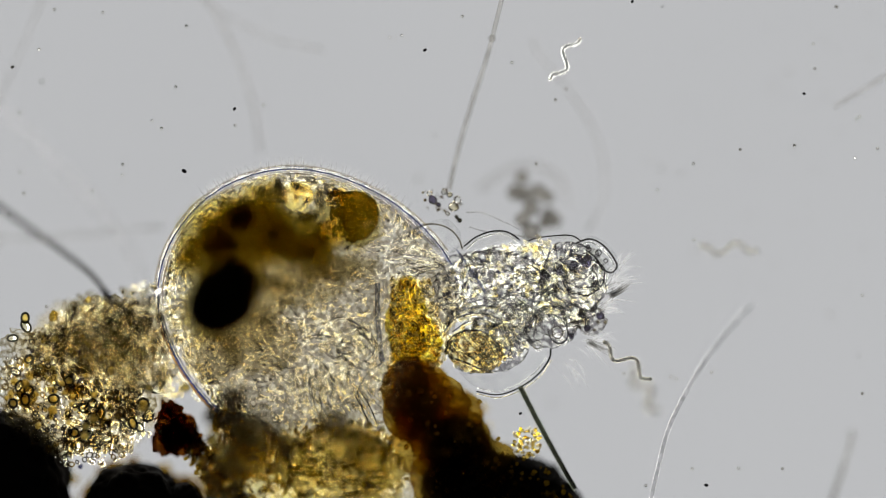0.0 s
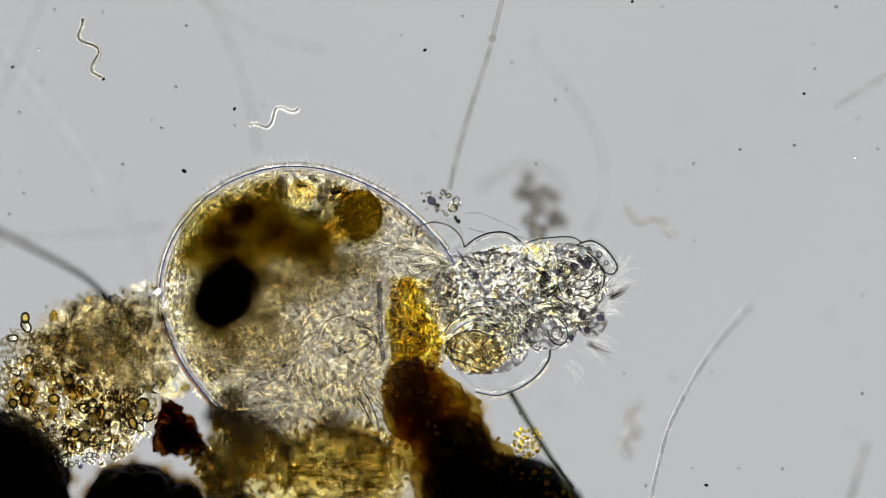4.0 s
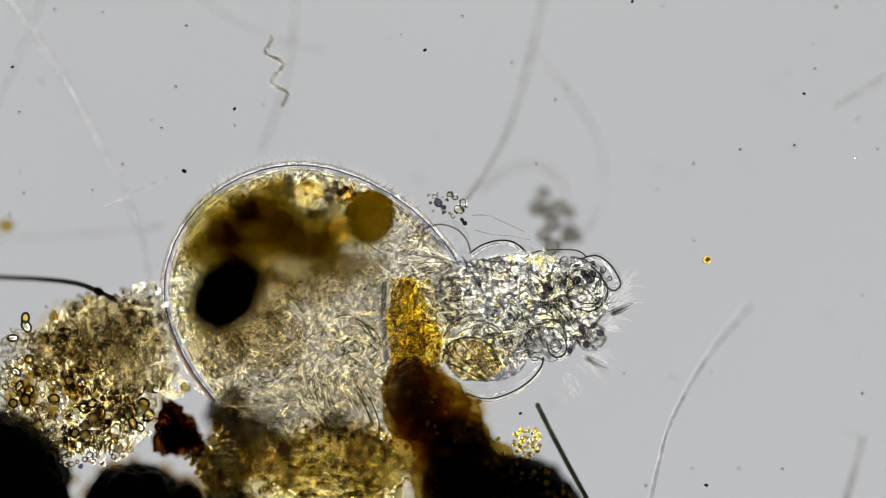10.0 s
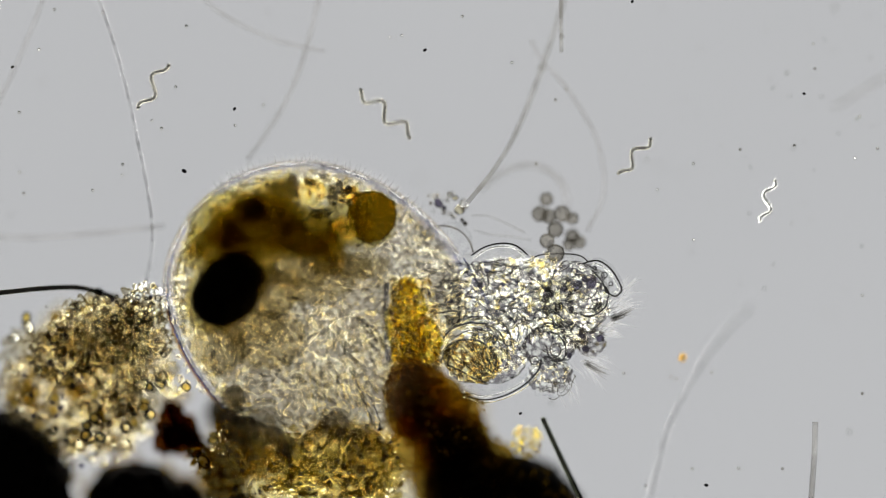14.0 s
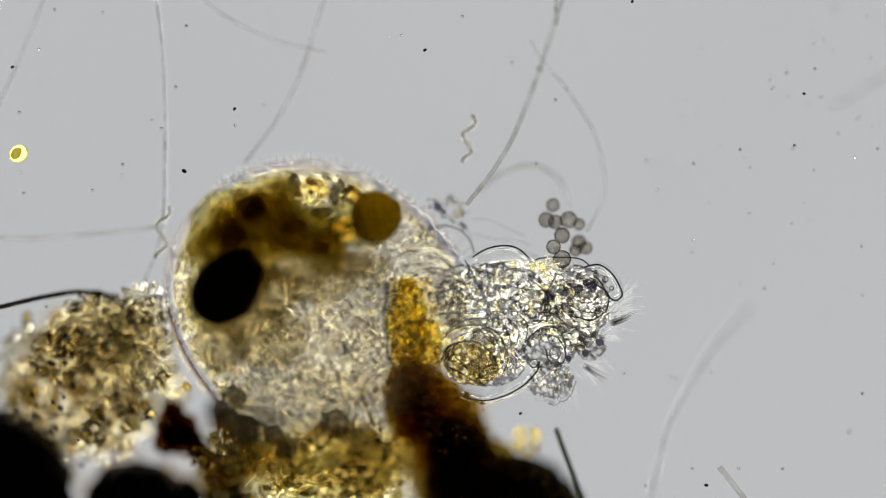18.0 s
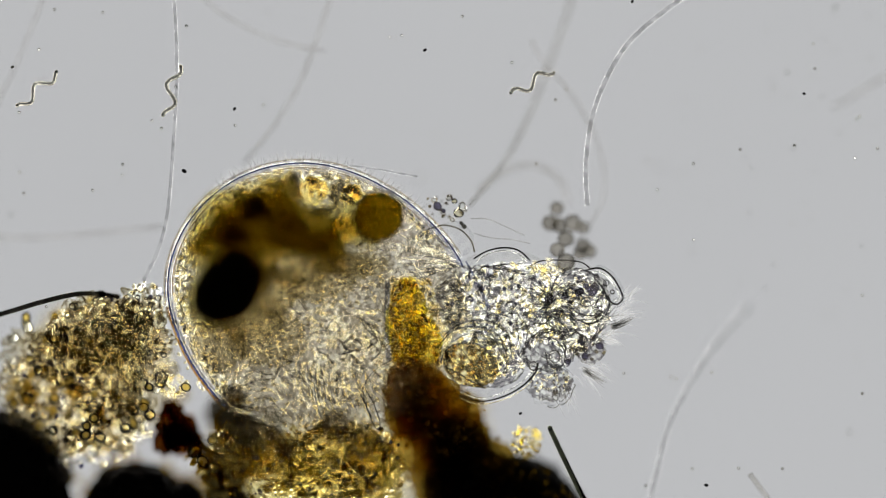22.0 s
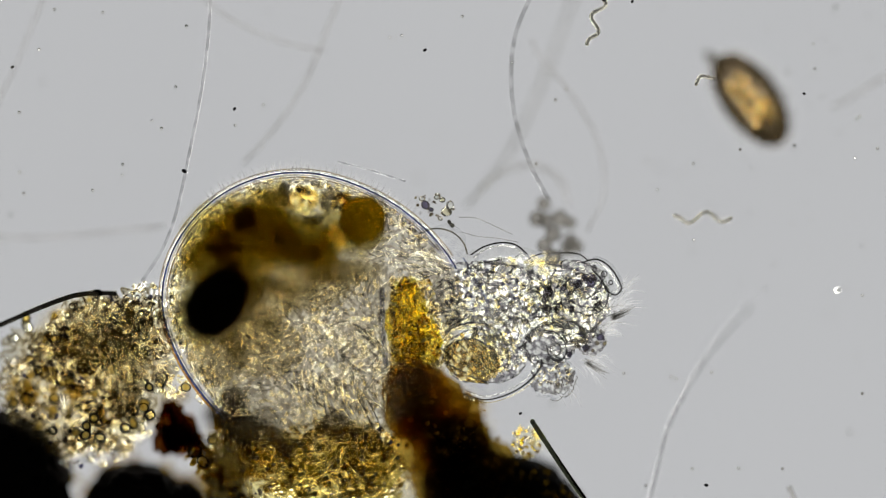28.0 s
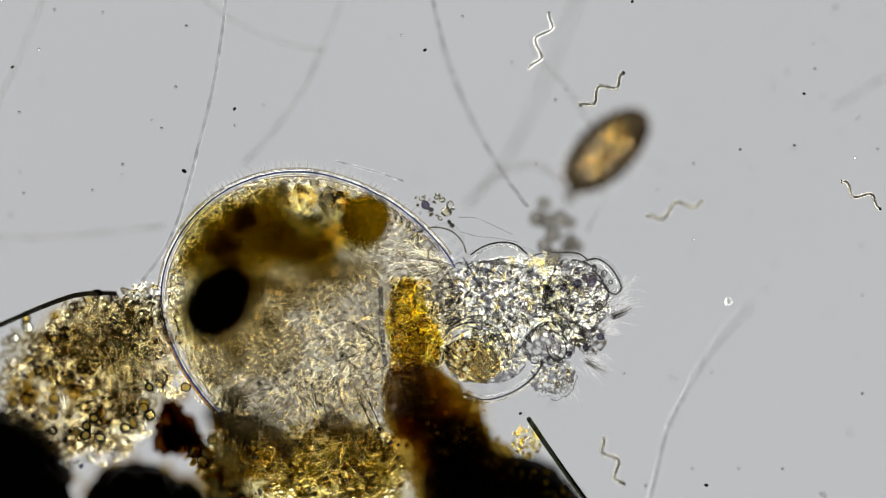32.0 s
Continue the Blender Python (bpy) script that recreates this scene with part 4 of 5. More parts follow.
part("brown_speck_layer", grains(Shape(), 260, scattered(AMBER_HUMPS, .150, .208), (.002, .006)), BROWN, amber_mound, "brown specks", kind="stuff")
part("top_grit_layer", grains(Shape(), 110, scattered(AMBER_HUMPS, .24, .27), (.003, .008), 2, .8, .5), AMBER, amber_mound, "amber crumbs", kind="stuff")
part("lower_grit_layer", grains(Shape(), 420, scattered(AMBER_HUMPS, .13, .158), (.0025, .006)), GRAIN_GOLD, amber_mound, "golden glassy grit", kind="stuff")
for k, (u, v, r) in enumerate(((432, 764, 28), (482, 772, 18), (506, 796, 20), (592, 752, 27), (412, 704, 22), (404, 742, 18))):
    part("dark_ball", Shape().blob(at(u, v, .272), (r / 1000, r * .94e-3, r * .5e-3), 0, .10, 2.2, 4, k + 90), DARK_BALL, amber_mound, "round dark blue-grey ball")
for name, u, v, a, b, turn in (("black_stone", 10, 866, 112, 142, 20), ("black_stone", 236, 886, 82, 66, 0), ("black_stone", 325, 896, 36, 42, 0), ("black_stone", 405, 902, 46, 38, 0)):
    thing(name, at(u, v, 0), "opaque black mineral lump lying on the slide", "stone", "black stones", shape=Shape().blob(at(u, v, .10), (a / 1000, b / 1000, .10), turn, .14, 2.3, 5, u), mat=SOOT)
    edge = thing("stone_crust", at(u, v, 0), "brown granular crust round a black stone", "crust", "stone crusts")
    heap(edge, "crust_layer", 200, ((u, v, a * 1.08, b * 1.08),), (.004, .010), .16, BROWN)
ore = Shape()
for k, (u, v, a, b, turn) in enumerate(((304, 752, 24, 40, 4), (318, 776, 36, 26, -12), (290, 782, 20, 24, 0), (342, 786, 22, 17, -30), (296, 728, 12, 16, 0), (328, 756, 20, 24, 30))):
    ore.blob(at(u, v, .12), (a / 1000, b / 1000, .04), turn, .34, 3.0, 4, k + 17)
grains(ore, 90, scattered(((302, 756, 30, 42), (322, 780, 42, 24)), .10, .17), (.003, .007), 1, .8, .4)
thing("red_brown_grain", at(308, 768, 0), "dark red-brown angular mineral grain with a ragged edge", "grain", shape=ore, mat=RUST)
for k, (u, v, a, b, z) in enumerate(((440, 796, 62, 54, .10), (404, 752, 28, 28, .15))):
    part("olive_lump", Shape().blob(at(u, v, z), (a / 1000, b / 1000, .028), 20 * k, .16, 2.8, 4, k + 140), DEEP_BROWN, amber_mound, "smooth dark olive-brown translucent lump")
for k, (u, v, a, b, turn) in enumerate(((344, 801, 12, 9, -30), (358, 818, 11, 8, 50), (382, 840, 13, 9, 20), (396, 852, 10, 8, 0), (375, 780, 8, 7, 0), (438, 801, 10, 9, 0), (264, 735, 9, 8, 0), (253, 722, 8, 7, 0), (248, 680, 12, 10, 0), (285, 669, 10, 9, 0), (328, 686, 8, 7, 20))):
    c = thing("ring_grain", at(u, v, .2), "small round golden grain with a thick dark rim", "grain", "ring grains", shape=Shape().blob(at(u, v, .2), (a * .85e-3, b * .85e-3, .004), -turn, .1, 1.6, 3, k + 7), mat=GRAIN_AMBER if k % 3 == 1 else GRAIN_GOLD)
    part("rim", Shape().torus(at(u, v, .2), (a / 1000, b / 1000), -turn, .0016, 22, 6), OUTLINE if k in (0, 1, 6, 9) else LINE, c, "dark rim")
gap_grit = thing("brown_grit", at(370, 830, 0), "scatter of brown crumbs beside the red-brown grain", "grit", kind="stuff")
part("crumb_layer", grains(Shape(), 120, scattered(((372, 824, 34, 30), (352, 806, 26, 18), (398, 856, 30, 20)), .15, .205), (.002, .006), 2, .8, .3), BROWN, gap_grit, kind="stuff")
sediment = thing("sediment_clump", at(150, 680, 0), "beige clump of fine granular sediment with small ring-shaped cells", "sediment")
part("bed", Shape().blob(at(165, 668, .07), (.140, .130, .06), 0, .28, 2.6, 5, 14), BEIGE, sediment, "pale translucent sediment bed")
LOW = ((150, 784, 84, 40), (170, 640, 118, 105), (90, 690, 92, 95), (180, 745, 100, 66), (190, 600, 104, 72))
HIGH = ((185, 600, 105, 74), (180, 596, 100, 64), (185, 600, 105, 74), (230, 635, 70, 56), (215, 590, 90, 70), (250, 545, 42, 46))


for u, v, a, b, z in ((150, 585, 62, 52, .203), (252, 588, 46, 50, .204), (200, 650, 70, 42, .205), (110, 628, 46, 50, .202), (250, 545, 36, 34, .206), (120, 690, 126, 100, .156), (200, 640, 104, 90, .158)):
    part("silt_sheet", Shape().blob(at(u, v, z), (a / 1000, b / 1000, .0006), v, .5 if z > .19 else .35, 2.4, 5, u), UPPER_SILT if z > .19 else SILT, sediment, "fine granular silt")
part("clear_grit", grains(Shape(), 700, scattered(LOW, .130, .152), (0.0018, 0.0048)), GRAIN_CLEAR, sediment, "clear sediment grit", kind="stuff")
part("upper_grit", grains(Shape(), 420, scattered(HIGH, .180, .202), (0.0018, 0.0046)), GRAIN_CLEAR, sediment, "clear sediment grit", kind="stuff")
part("golden_grit", grains(Shape(), 320, scattered(LOW, .13, .16), (0.002, 0.0055)), GRAIN_GOLD, sediment, "golden sediment grit", kind="stuff")
part("upper_golden_grit", grains(Shape(), 170, scattered(HIGH, .19, .205), (0.0025, 0.006)), GRAIN_GOLD, sediment, "golden sediment grit", kind="stuff")
part("top_grit", grains(Shape(), 140, scattered(((180, 590, 90, 52), (240, 640, 60, 50)), .25, .275), (0.0022, 0.005)), GRAIN_GOLD, sediment, "golden sediment grit", kind="stuff")
part("top_dark_grit", grains(Shape(), 40, scattered(((180, 590, 90, 52), (90, 680, 70, 60)), .25, .275), (0.0025, 0.005)), GRAIN_VIOLET, sediment, "dark violet sediment grit", kind="stuff")
part("amber_grit", grains(Shape(), 80, scattered(((75, 690, 75, 70), (170, 640, 118, 105)), .11, .16), (0.003, 0.009)), GRAIN_AMBER, sediment, "amber sediment grit", kind="stuff")
part("side_grit", grains(Shape(), 80, in_ellipse(306, 684, 26, 22, 0, (.17, .2)), (0.002, 0.0045)), GRAIN_GOLD, sediment, "golden sediment grit", kind="stuff")
part("violet_grit", grains(Shape(), 90, scattered(LOW + HIGH, .14, .205), (0.002, 0.005)), GRAIN_VIOLET, sediment, "dark violet sediment grit", kind="stuff")
part("dark_grit", grains(Shape(), 90, scattered(LOW + HIGH, .150, .208), (0.002, 0.0048)), GRAIN_DARK, sediment, "dark sediment grit", kind="stuff")
for k, (u, v, r) in enumerate(((70, 655, 14), (110, 600, 14), (50, 705, 18), (95, 560, 10), (190, 545, 9), (130, 690, 16), (175, 745, 14), (215, 600, 8))):
    part("brown_clot", Shape().blob(at(u, v, .13), (r / 1000, r * .8e-3, .015), 30 * k, .35, 2, 3, k), BROWN, sediment, "brown clot")
rc = random.Random(5)
for count, z, lumps, mat, label in ((170, .158, LOW, LINE, "tiny dark ring-shaped grains"), (120, .158, LOW, BROWN, "tiny brown ring-shaped grains"), (90, .207, HIGH, LINE, "tiny dark ring-shaped grains")):
    rings = Shape()
    for i in range(count):
        p = scattered(lumps, z - .004, z + .004)(rc)
        r = rc.uniform(.0028, .0060)
        rings.torus(p, (r, r * rc.uniform(.65, 1)), rc.uniform(0, 180), .0013, 10, 5)
    part("ring_grit", rings, mat, sediment, label, kind="stuff")
for i in range(46):
    if i < 8:
        u, v = ((46, 578), (66, 656), (252, 624), (282, 680), (248, 690), (96, 600), (262, 738), (176, 775))[i]
    else:
        u, v = rc.uniform(20, 295), rc.uniform(560, 780)
    a, b, w = rc.uniform(6, 11) / 1000, rc.uniform(5, 8) / 1000, rc.uniform(0, 180)
    z = (.158, .196)[i % 2 if u > 60 else 0]
    c = thing("ring_cell", at(u, v, z), "small oval cell with a dark rim in the sediment", "cell", "ring cells")
    part("rim", Shape().torus(at(u, v, z), (a, b), w, 0.0022, 18, 6), ROD_DARK, c)
    part("plasm", Shape().blob(at(u, v, z), (a * .8, b * .8, .004), w, 0, 1, 2), (GRAIN_GOLD, GRAIN_CLEAR, GRAIN_AMBER)[i % 3], c)
crystals = thing("crystal_cluster", at(930, 790, 0), "small cluster of glassy yellow crystals", "crystals")
for i in range(90):
    p = in_ellipse(932, 782, 26, 28)(rc)
    s = Shape()
    r = rc.uniform(1.8, 3.6) / 1000
    s.blob((p.x, p.y, rc.uniform(.14, .18)), (r, r * 1.4, r), rc.uniform(0, 180), 0.2, 2, 1, i)
    part("crystal", s, (CRYSTAL, GRAIN_AMBER, BROWN, GRAIN_GOLD)[i % 4], crystals)


# ---- threads, rods and needles ----
def thread(name, pts, radius, mat, label, base=0, n=30, nodes=()):
    """A thread along a few points of the field; base: which end it hangs from."""
    way = line(pts, n)
    s = Shape().tube(way, radius / 1000, 8)
    for k in nodes:
        p = way[int(k * (n - 1))]
        s.blob(p, (radius * 1.7e-3, radius * 1.7e-3, radius * 1.7e-3), 0, .1, 2, 2)
    return thing(name, at(*pts[base]), label, "thread", shape=s, mat=mat)


left_thread = thread("thick_thread", ((205, 527, .17), (170, 521, .18), (130, 519, .19), (70, 530, .205), (0, 548, .22), (-120, 578, .25)), 4.4, THREAD_GLASS, "stiff dark grey thread bent over the sediment", 0, 40, (.2, .215))
top_thread = thread("sheathed_thread", ((826, 362, .22), (870, 305, .24), (908, 240, .26), (945, 145, .28), (985, 20, .29), (1005, -60, .3)), 4.2, FILAMENT, "long stiff grey thread with a knot", 0, 40, (.66,))
thread("long_thread", ((1040, 410, .27), (1070, 340, .29), (1058, 250, .29), (1010, 165, .28), (960, 105, .28), (940, 70, .28)), 3.4, FILAMENT_FAINT, "long pale thread arching through the water")
sway_thread = thread("swaying_thread", ((1030, 372, .2), (1022, 290, .2), (1033, 190, .2), (1075, 90, .2), (1140, 20, .2), (1230, -50, .2)), 4.0, FILAMENT_PALE, "long pale thread swaying through the water")
thread("arched_thread", ((-60, 418, .29), (60, 421, .29), (170, 413, .29), (290, 400, .28)), 4.5, FILAMENT_FAINT, "pale thread passing behind the body")
upright_thread = thread("upright_thread", ((252, 500, .18), (278, 440, .19), (292, 370, .2), (298, 250, .2), (300, 120, .2), (290, -10, .2), (270, -120, .2)), 3.0, FILAMENT_PALE,
                        "fine pale thread rising from the sediment")
thread("bent_thread", ((350, -10, .28), (390, 22, .28), (440, 50, .28), (500, 74, .28), (575, 90, .28)), 3.4, FILAMENT_FAINT, "short pale bent thread in the water")
slope_thread = thread("sloping_thread", ((430, 290, .28), (480, 222, .28), (520, 150, .28), (545, 80, .28), (568, 0, .28), (585, -60, .28)), 4.2, FILAMENT_FAINT, "long pale sloping thread in the water")
thread("edge_thread", ((-20, 210, .28), (10, 150, .28), (45, 70, .28), (85, -30, .28)), 3.4, FILAMENT_FAINT, "pale thread at the edge of the drop")
# faint arc that imitates the grey haze ring above the head
thread("haze_arc", ((846, 338, .3), (890, 305, .3), (945, 292, .3), (990, 318, .3), (1008, 365, .3)), 6.0, FILAMENT_FAINT, "faint wide arc standing in for a grey haze above the head")
thread("slender_thread", ((1148, 900, .148), (1162, 840, .147), (1183, 760, .145), (1217, 690, .135), (1262, 620, .10), (1330, 540, .05)), 3.6, FILAMENT_PALE, "pale slender thread rising from the slide")
thread("faint_thread", ((1475, 190, .08), (1510, 170, .08), (1590, 120, .08)), 4.5, FILAMENT_FAINT, "short faint pale thread in the water")
dark_rod = thing("dark_rod", at(1005, 775, .19), "straight dark rod-shaped alga on the slide", "rod")
part("sheath", Shape().tube(line(((1005, 775, .19), (1024, 830, .19), (1046, 890, .19), (1075, 965, .19)), 24), 0.0046, 14), ROD_GLASS, dark_rod)
part("tip", Shape().blob(at(1005, 774, .19), (.0046, .0046, .0046), 0, 0, 1, 3), ROD_GLASS, dark_rod)
far_rod = thing("drifting_rod", at(1478, 748, .23), "grey rod-shaped alga drifting in the water", "rod",
                shape=Shape().tube(line(((1478, 748, .23), (1473, 800, .23), (1466, 850, .23), (1452, 950, .23)), 20), 0.0052, 10), mat=FILAMENT)
needle = thing("clear_needle", at(655, 304, .2), "thin clear needle-like rod beside the body", "needle", shape=Shape().tube(line(((595, 288, .2), (655, 303, .2), (716, 321, .2)), 12), 0.0018, 8), mat=FILAMENT_PALE)
top_rod = thing("hanging_rod", at(1000, 50, .2), "thin dark rod with a knot at its end", "rod",
                shape=Shape().tube(line(((1000, 110, .2), (998, 0, .2), (1001, -90, .2)), 16), 0.0034, 8).blob(at(1000, 82, .2), (.005, .006, .005), 0, 0, 1, 2), mat=FILAMENT)
passing_rod = thing("knotted_rod", at(802, 207, .2), "thin straight grey rod with a knot", "rod",
                    shape=Shape().tube(line(((818, 148, .2), (802, 207, .2), (787, 266, .2)), 12), 0.0024, 8).blob(at(801, 212, .2), (.004, .004, .004), 0, 0, 1, 2), mat=FILAMENT_FAINT)


# ---- swimmers ----
def spirillum(name, mat, length=100, turns=2.2, amp=11, radius=2.5, z=.19):
    n = int(turns * 14)
    pts = []
    for i in range(n + 1):
        s = i / n
        a = 2 * math.pi * turns * s
        k = amp / 1000 * min(1, 0.4 + 3 * min(s, 1 - s))
        pts.append(Vector(((s - .5) * length / 1000, k * math.cos(a), k * math.sin(a))))
    s = Shape().tube(pts, radius * 1.25e-3, 8)
    s.blob(pts[0], (radius * 1.2e-3,) * 3, 0, 0, 1, 2)
    s.blob(pts[-1], (radius * 1.0e-3,) * 3, 0, 0, 1, 2)
    ob = new(name, s.mesh(name, mat, (0, 0, 0)))
    return tagged(ob, "dark corkscrew-shaped bacterium swimming in the water" if mat is SWIM_DARK else "clear corkscrew-shaped bacterium swimming in the water", "bacterium", "swimming bacteria")


def cell(name, r, mat, label):
    ob = thing(name, (0, 0, 0), label, "cell", "drifting cells", shape=Shape().blob((0, 0, 0), (r / 1000, r * .85e-3, r * .8e-3), 0, .08, 2, 3, r), mat=mat)
    return ob


ciliate = thing("ciliate", (0, 0, 0), "brown oval ciliate swimming in the water", "ciliate")
part("cell_body", Shape().blob((0, 0, 0), (.094, .050, .045), 0, .03, 2, 5, 3), CILIATE, ciliate, "brown translucent oval body")
part("pellicle", Shape().torus((.002, 0, 0), (.080, .040), 0, .010, 48, 8), SMOKE, ciliate, "dark brown outer edge")
part("edge_band", Shape().torus((0, 0, .01), (.084, .045), 0, .006, 48, 8), SMOKE, ciliate, "smoky dark edge")
part("dark_pole", Shape().blob((.062, -.010, .01), (.022, .026, .02), 0, .2, 2, 4, 3), SMOKE, ciliate, "dark smoky rear end")
part("oral_tuft", Shape().blob((-.098, -.012, .0), (.016, .009, .008), 20, .3, 2, 3, 4), SMOKE, ciliate, "small dark tuft at the front end")
part("nucleus", Shape().blob((.036, .014, -.03), (.024, .012, .010), 10, .3, 4, 5, 5), VESICLE, ciliate, "bright golden vacuole")
part("food_layer", grains(Shape(), 90, lambda r: Vector((r.uniform(-.05, .06), r.uniform(-.02, .02), r.uniform(-.05, -.02))), (.003, .007), 2), GRAIN_GOLD, ciliate, kind="stuff")
coat = Shape()
for i in range(200):
    w = rng.uniform(0, 2 * math.pi)
    p = Vector((.088 * math.cos(w), .048 * math.sin(w), rng.uniform(-.01, .01)))
    q = p * 1.0 + Vector((math.cos(w) * .010, math.sin(w) * .014, 0))
    coat.tube((p, (p + q) / 2, q), .0008, 4)
part("ciliary_coat", coat, HAIR, ciliate, "short clear cilia", kind="stuff")

# ---- motes of dust in the optical path, all sharp and still ----
MOTES = ((96, 17), (182, 22), (330, 46), (69, 88), (34, 199), (311, 154), (269, 214), (286, 227), (466, 186), (416, 222), (217, 291), (216, 310), (34, 305), (164, 337), (42, 342), (690, 66),
         (711, 63), (818, 29), (906, 111), (1002, 158), (983, 177), (949, 290), (1439, 78), (1442, 122), (1406, 258))
MORE_MOTES = ((1553, 263), (1513, 280), (1227, 290), (1163, 336), (1228, 425), (1310, 265), (1526, 523), (1104, 661), (1187, 667), (1197, 671), (1259, 659), (1143, 860), (1307, 829),
              (1385, 830), (1225, 830), (1526, 697), (1516, 211), (1521, 206), (82, 543), (13, 634))
DARK_MOTES = ((22, 119, 3.4), (415, 193, 3.4), (326, 303, 5), (752, 89, 3.6), (1119, 3, 3.2), (1423, 166, 3.2), (921, 732, 3.4), (1250, 859, 4), (139, 779, 3.2))
STRONG = {(330, 46), (311, 154), (269, 214), (466, 186), (217, 291), (34, 305), (906, 111), (1002, 158), (1163, 336), (1187, 667), (1406, 258), (1516, 211), (96, 17), (1228, 425), (1143, 860), (1227, 290)}
models, MOTE_LIST = {}, []
for u, v in MOTES + MORE_MOTES:
    p = at(u, v, FOCUS)
    bold = (u, v) in STRONG
    if bold not in models:
        mote = models[bold] = thing("dust_mote", p, "tiny dark ring-shaped dust mote" if bold else "tiny faint grey ring-shaped dust mote", "dust", "dust motes")
        part("ring", Shape().torus(p, (.0019, .0019), 0, .0008, 12, 5), ROD_DARK if bold else SMOKE, mote)
        part("core", Shape().blob(p, (.0013, .0013, .001), 0, 0, 1, 1), SPECK_PALE, mote)
        MOTE_LIST.append((mote, p))
    else:
        MOTE_LIST.append((copy_thing(models[bold], Matrix.Translation(p)), p))
for u, v, r in DARK_MOTES:
    p = at(u, v, FOCUS)
    MOTE_LIST.append((thing("dark_mote", p, "tiny opaque black dust mote", "dust", "dark dust motes", shape=Shape().blob(p, (r / 1000, r * .7e-3, r * .6e-3), u, .1, 2, 2, r), mat=SPECK), p))


haze = Shape()
for i in range(26):
    p = at(rng.uniform(-20, 1590), rng.uniform(-20, 900), rng.choice((.02, .05, .08, .12, .3)))
    r = rng.uniform(.002, .0042)
    haze.blob(p, (r, r * rng.uniform(.6, 1), r * .6), rng.uniform(0, 180), .2, 2, 1, i)
for i in range(46):
    p = at(rng.uniform(1180, 1580), rng.uniform(20, 520), rng.uniform(.268, .29))
    r = rng.uniform(.0012, .0026)
    haze.blob(p, (r, r * rng.uniform(.6, 1), r * .6), rng.uniform(0, 180), .2, 2, 1, i)
thing("suspended_grit", (0, 0, 0), "faint fine grit suspended in the water", "grit", kind="stuff", shape=haze, mat=SMOKE)

# ---- everything that moves ----
def turned(origin, du=0.0, dv=0.0, clockwise=0.0, dz=0.0):
    return Matrix.Translation(Vector(origin) + Vector((du / 1000, -dv / 1000, dz))) @ pose(0, 0, 0, 0, 0, -clockwise)


def swing(ob, rows, chord=(0, 0, 1)):
    """rows: seconds, base u, base v, clockwise turn, lift, roll about the chord; the base stands at its own height."""
    z = PLACE[ob.name].z
    out = []
    for t, u, v, w, *more in rows:
        lift, roll = (list(more) + [0, 0])[:2]
        out.append((t, Matrix.Translation(at(u, v, z + lift)) @ pose(0, 0, 0, 0, 0, -w) @ Matrix.Rotation(radians(roll), 4, chord)))
    walk(ob, out)


def swim(ob, z, rows, spin=38):
    """rows: seconds, u, v, heading in degrees anticlockwise; the body turns on its long axis as it goes."""
    out, last = [], None
    for i, (t, u, v, a) in enumerate(rows):
        if last is not None:
            while a - last > 90:
                a -= 180
            while a - last < -90:
                a += 180
        last = a
        out.append((t, Matrix.Translation(at(u, v, z)) @ pose(0, 0, 0, 0, 0, a) @ pose(0, 0, 0, spin * (i % 2), 0, 0)))
    if out[0][0] > 0:
        out.insert(0, (0, out[0][1]))
    if out[-1][0] < 32:
        out.append((32, out[-1][1]))
    walk(ob, out)


def drift(ob, z, rows):
    out = [(t, Matrix.Translation(at(u, v, z)) @ pose(0, 0, 0, 0, 0, 12 * i)) for i, (t, u, v) in enumerate(rows)]
    if out[0][0] > 0:
        out.insert(0, (0, out[0][1]))
    if out[-1][0] < 32:
        out.append((32, out[-1][1]))
    walk(ob, out)


HEAD_DEPTH = ((0, -.062), (3.5, -.062), (5.5, -.060), (6, -.058), (9, -.052), (11, -.035), (12, -.02), (13, -.006), (14.5, .016), (16.5, .056), (17, .062), (17.5, .048), (18, .03), (19, .012), (20, 0), (32, 0))
DEPTH = ((0, -.056), (3.5, -.056), (6, -.054), (9, -.050), (11, -.035), (12, -.022), (13, -.010), (14.5, -.004), (16.5, -.004), (17, -.006), (17.5, -.004), (18, .002), (19, .004), (20, 0), (32, 0))


def depth(t, rows=DEPTH):
    return float(np.interp(t, [d[0] for d in rows], [d[1] for d in rows]))


BODY_ROWS = ((0, 11, 4.5, .6), (3.5, 13, 1, .8), (5.5, 18, -2, 1.8), (9, 20, -1, 2.2), (11, 24, -2, 2.6), (12, 26, -2, 2.9), (13, 26, -2, 3), (14.5, 25, -2, 3), (16.5, 25, -3, 3.2), (17, 25, -3, 3.2), (17.5, 26, -4, 3.3), (18, 26, -4, 3.4), (19, 27, -4, 3.5), (20, 27, -4, 3.6),
             (22.5, 27, -5, 3.5), (24, 25, -1, 3.0), (25.5, 18, 8, 1.3), (27.5, 19, 11, 1.0), (32, 17, 9.5, .8))
SPOT_ROWS = ((0, 389, 530, .31), (3.5, 391, 526, .31), (5.5, 397, 525, .31), (9, 395, 525, .315), (11, 394, 520, .31), (12, 394, 517, .305), (14.5, 396, 517, .30), (16.5, 394, 513, .30), (17.5, 393, 512, .305), (18, 394, 512, .32),
             (19, 395, 512, .34), (20, 396, 512, .36), (22.5, 396, 514, .36), (24, 391, 515, .36), (25.5, 383, 534, .36), (27.5, 376, 539, .36), (32, 380, 539, .36))
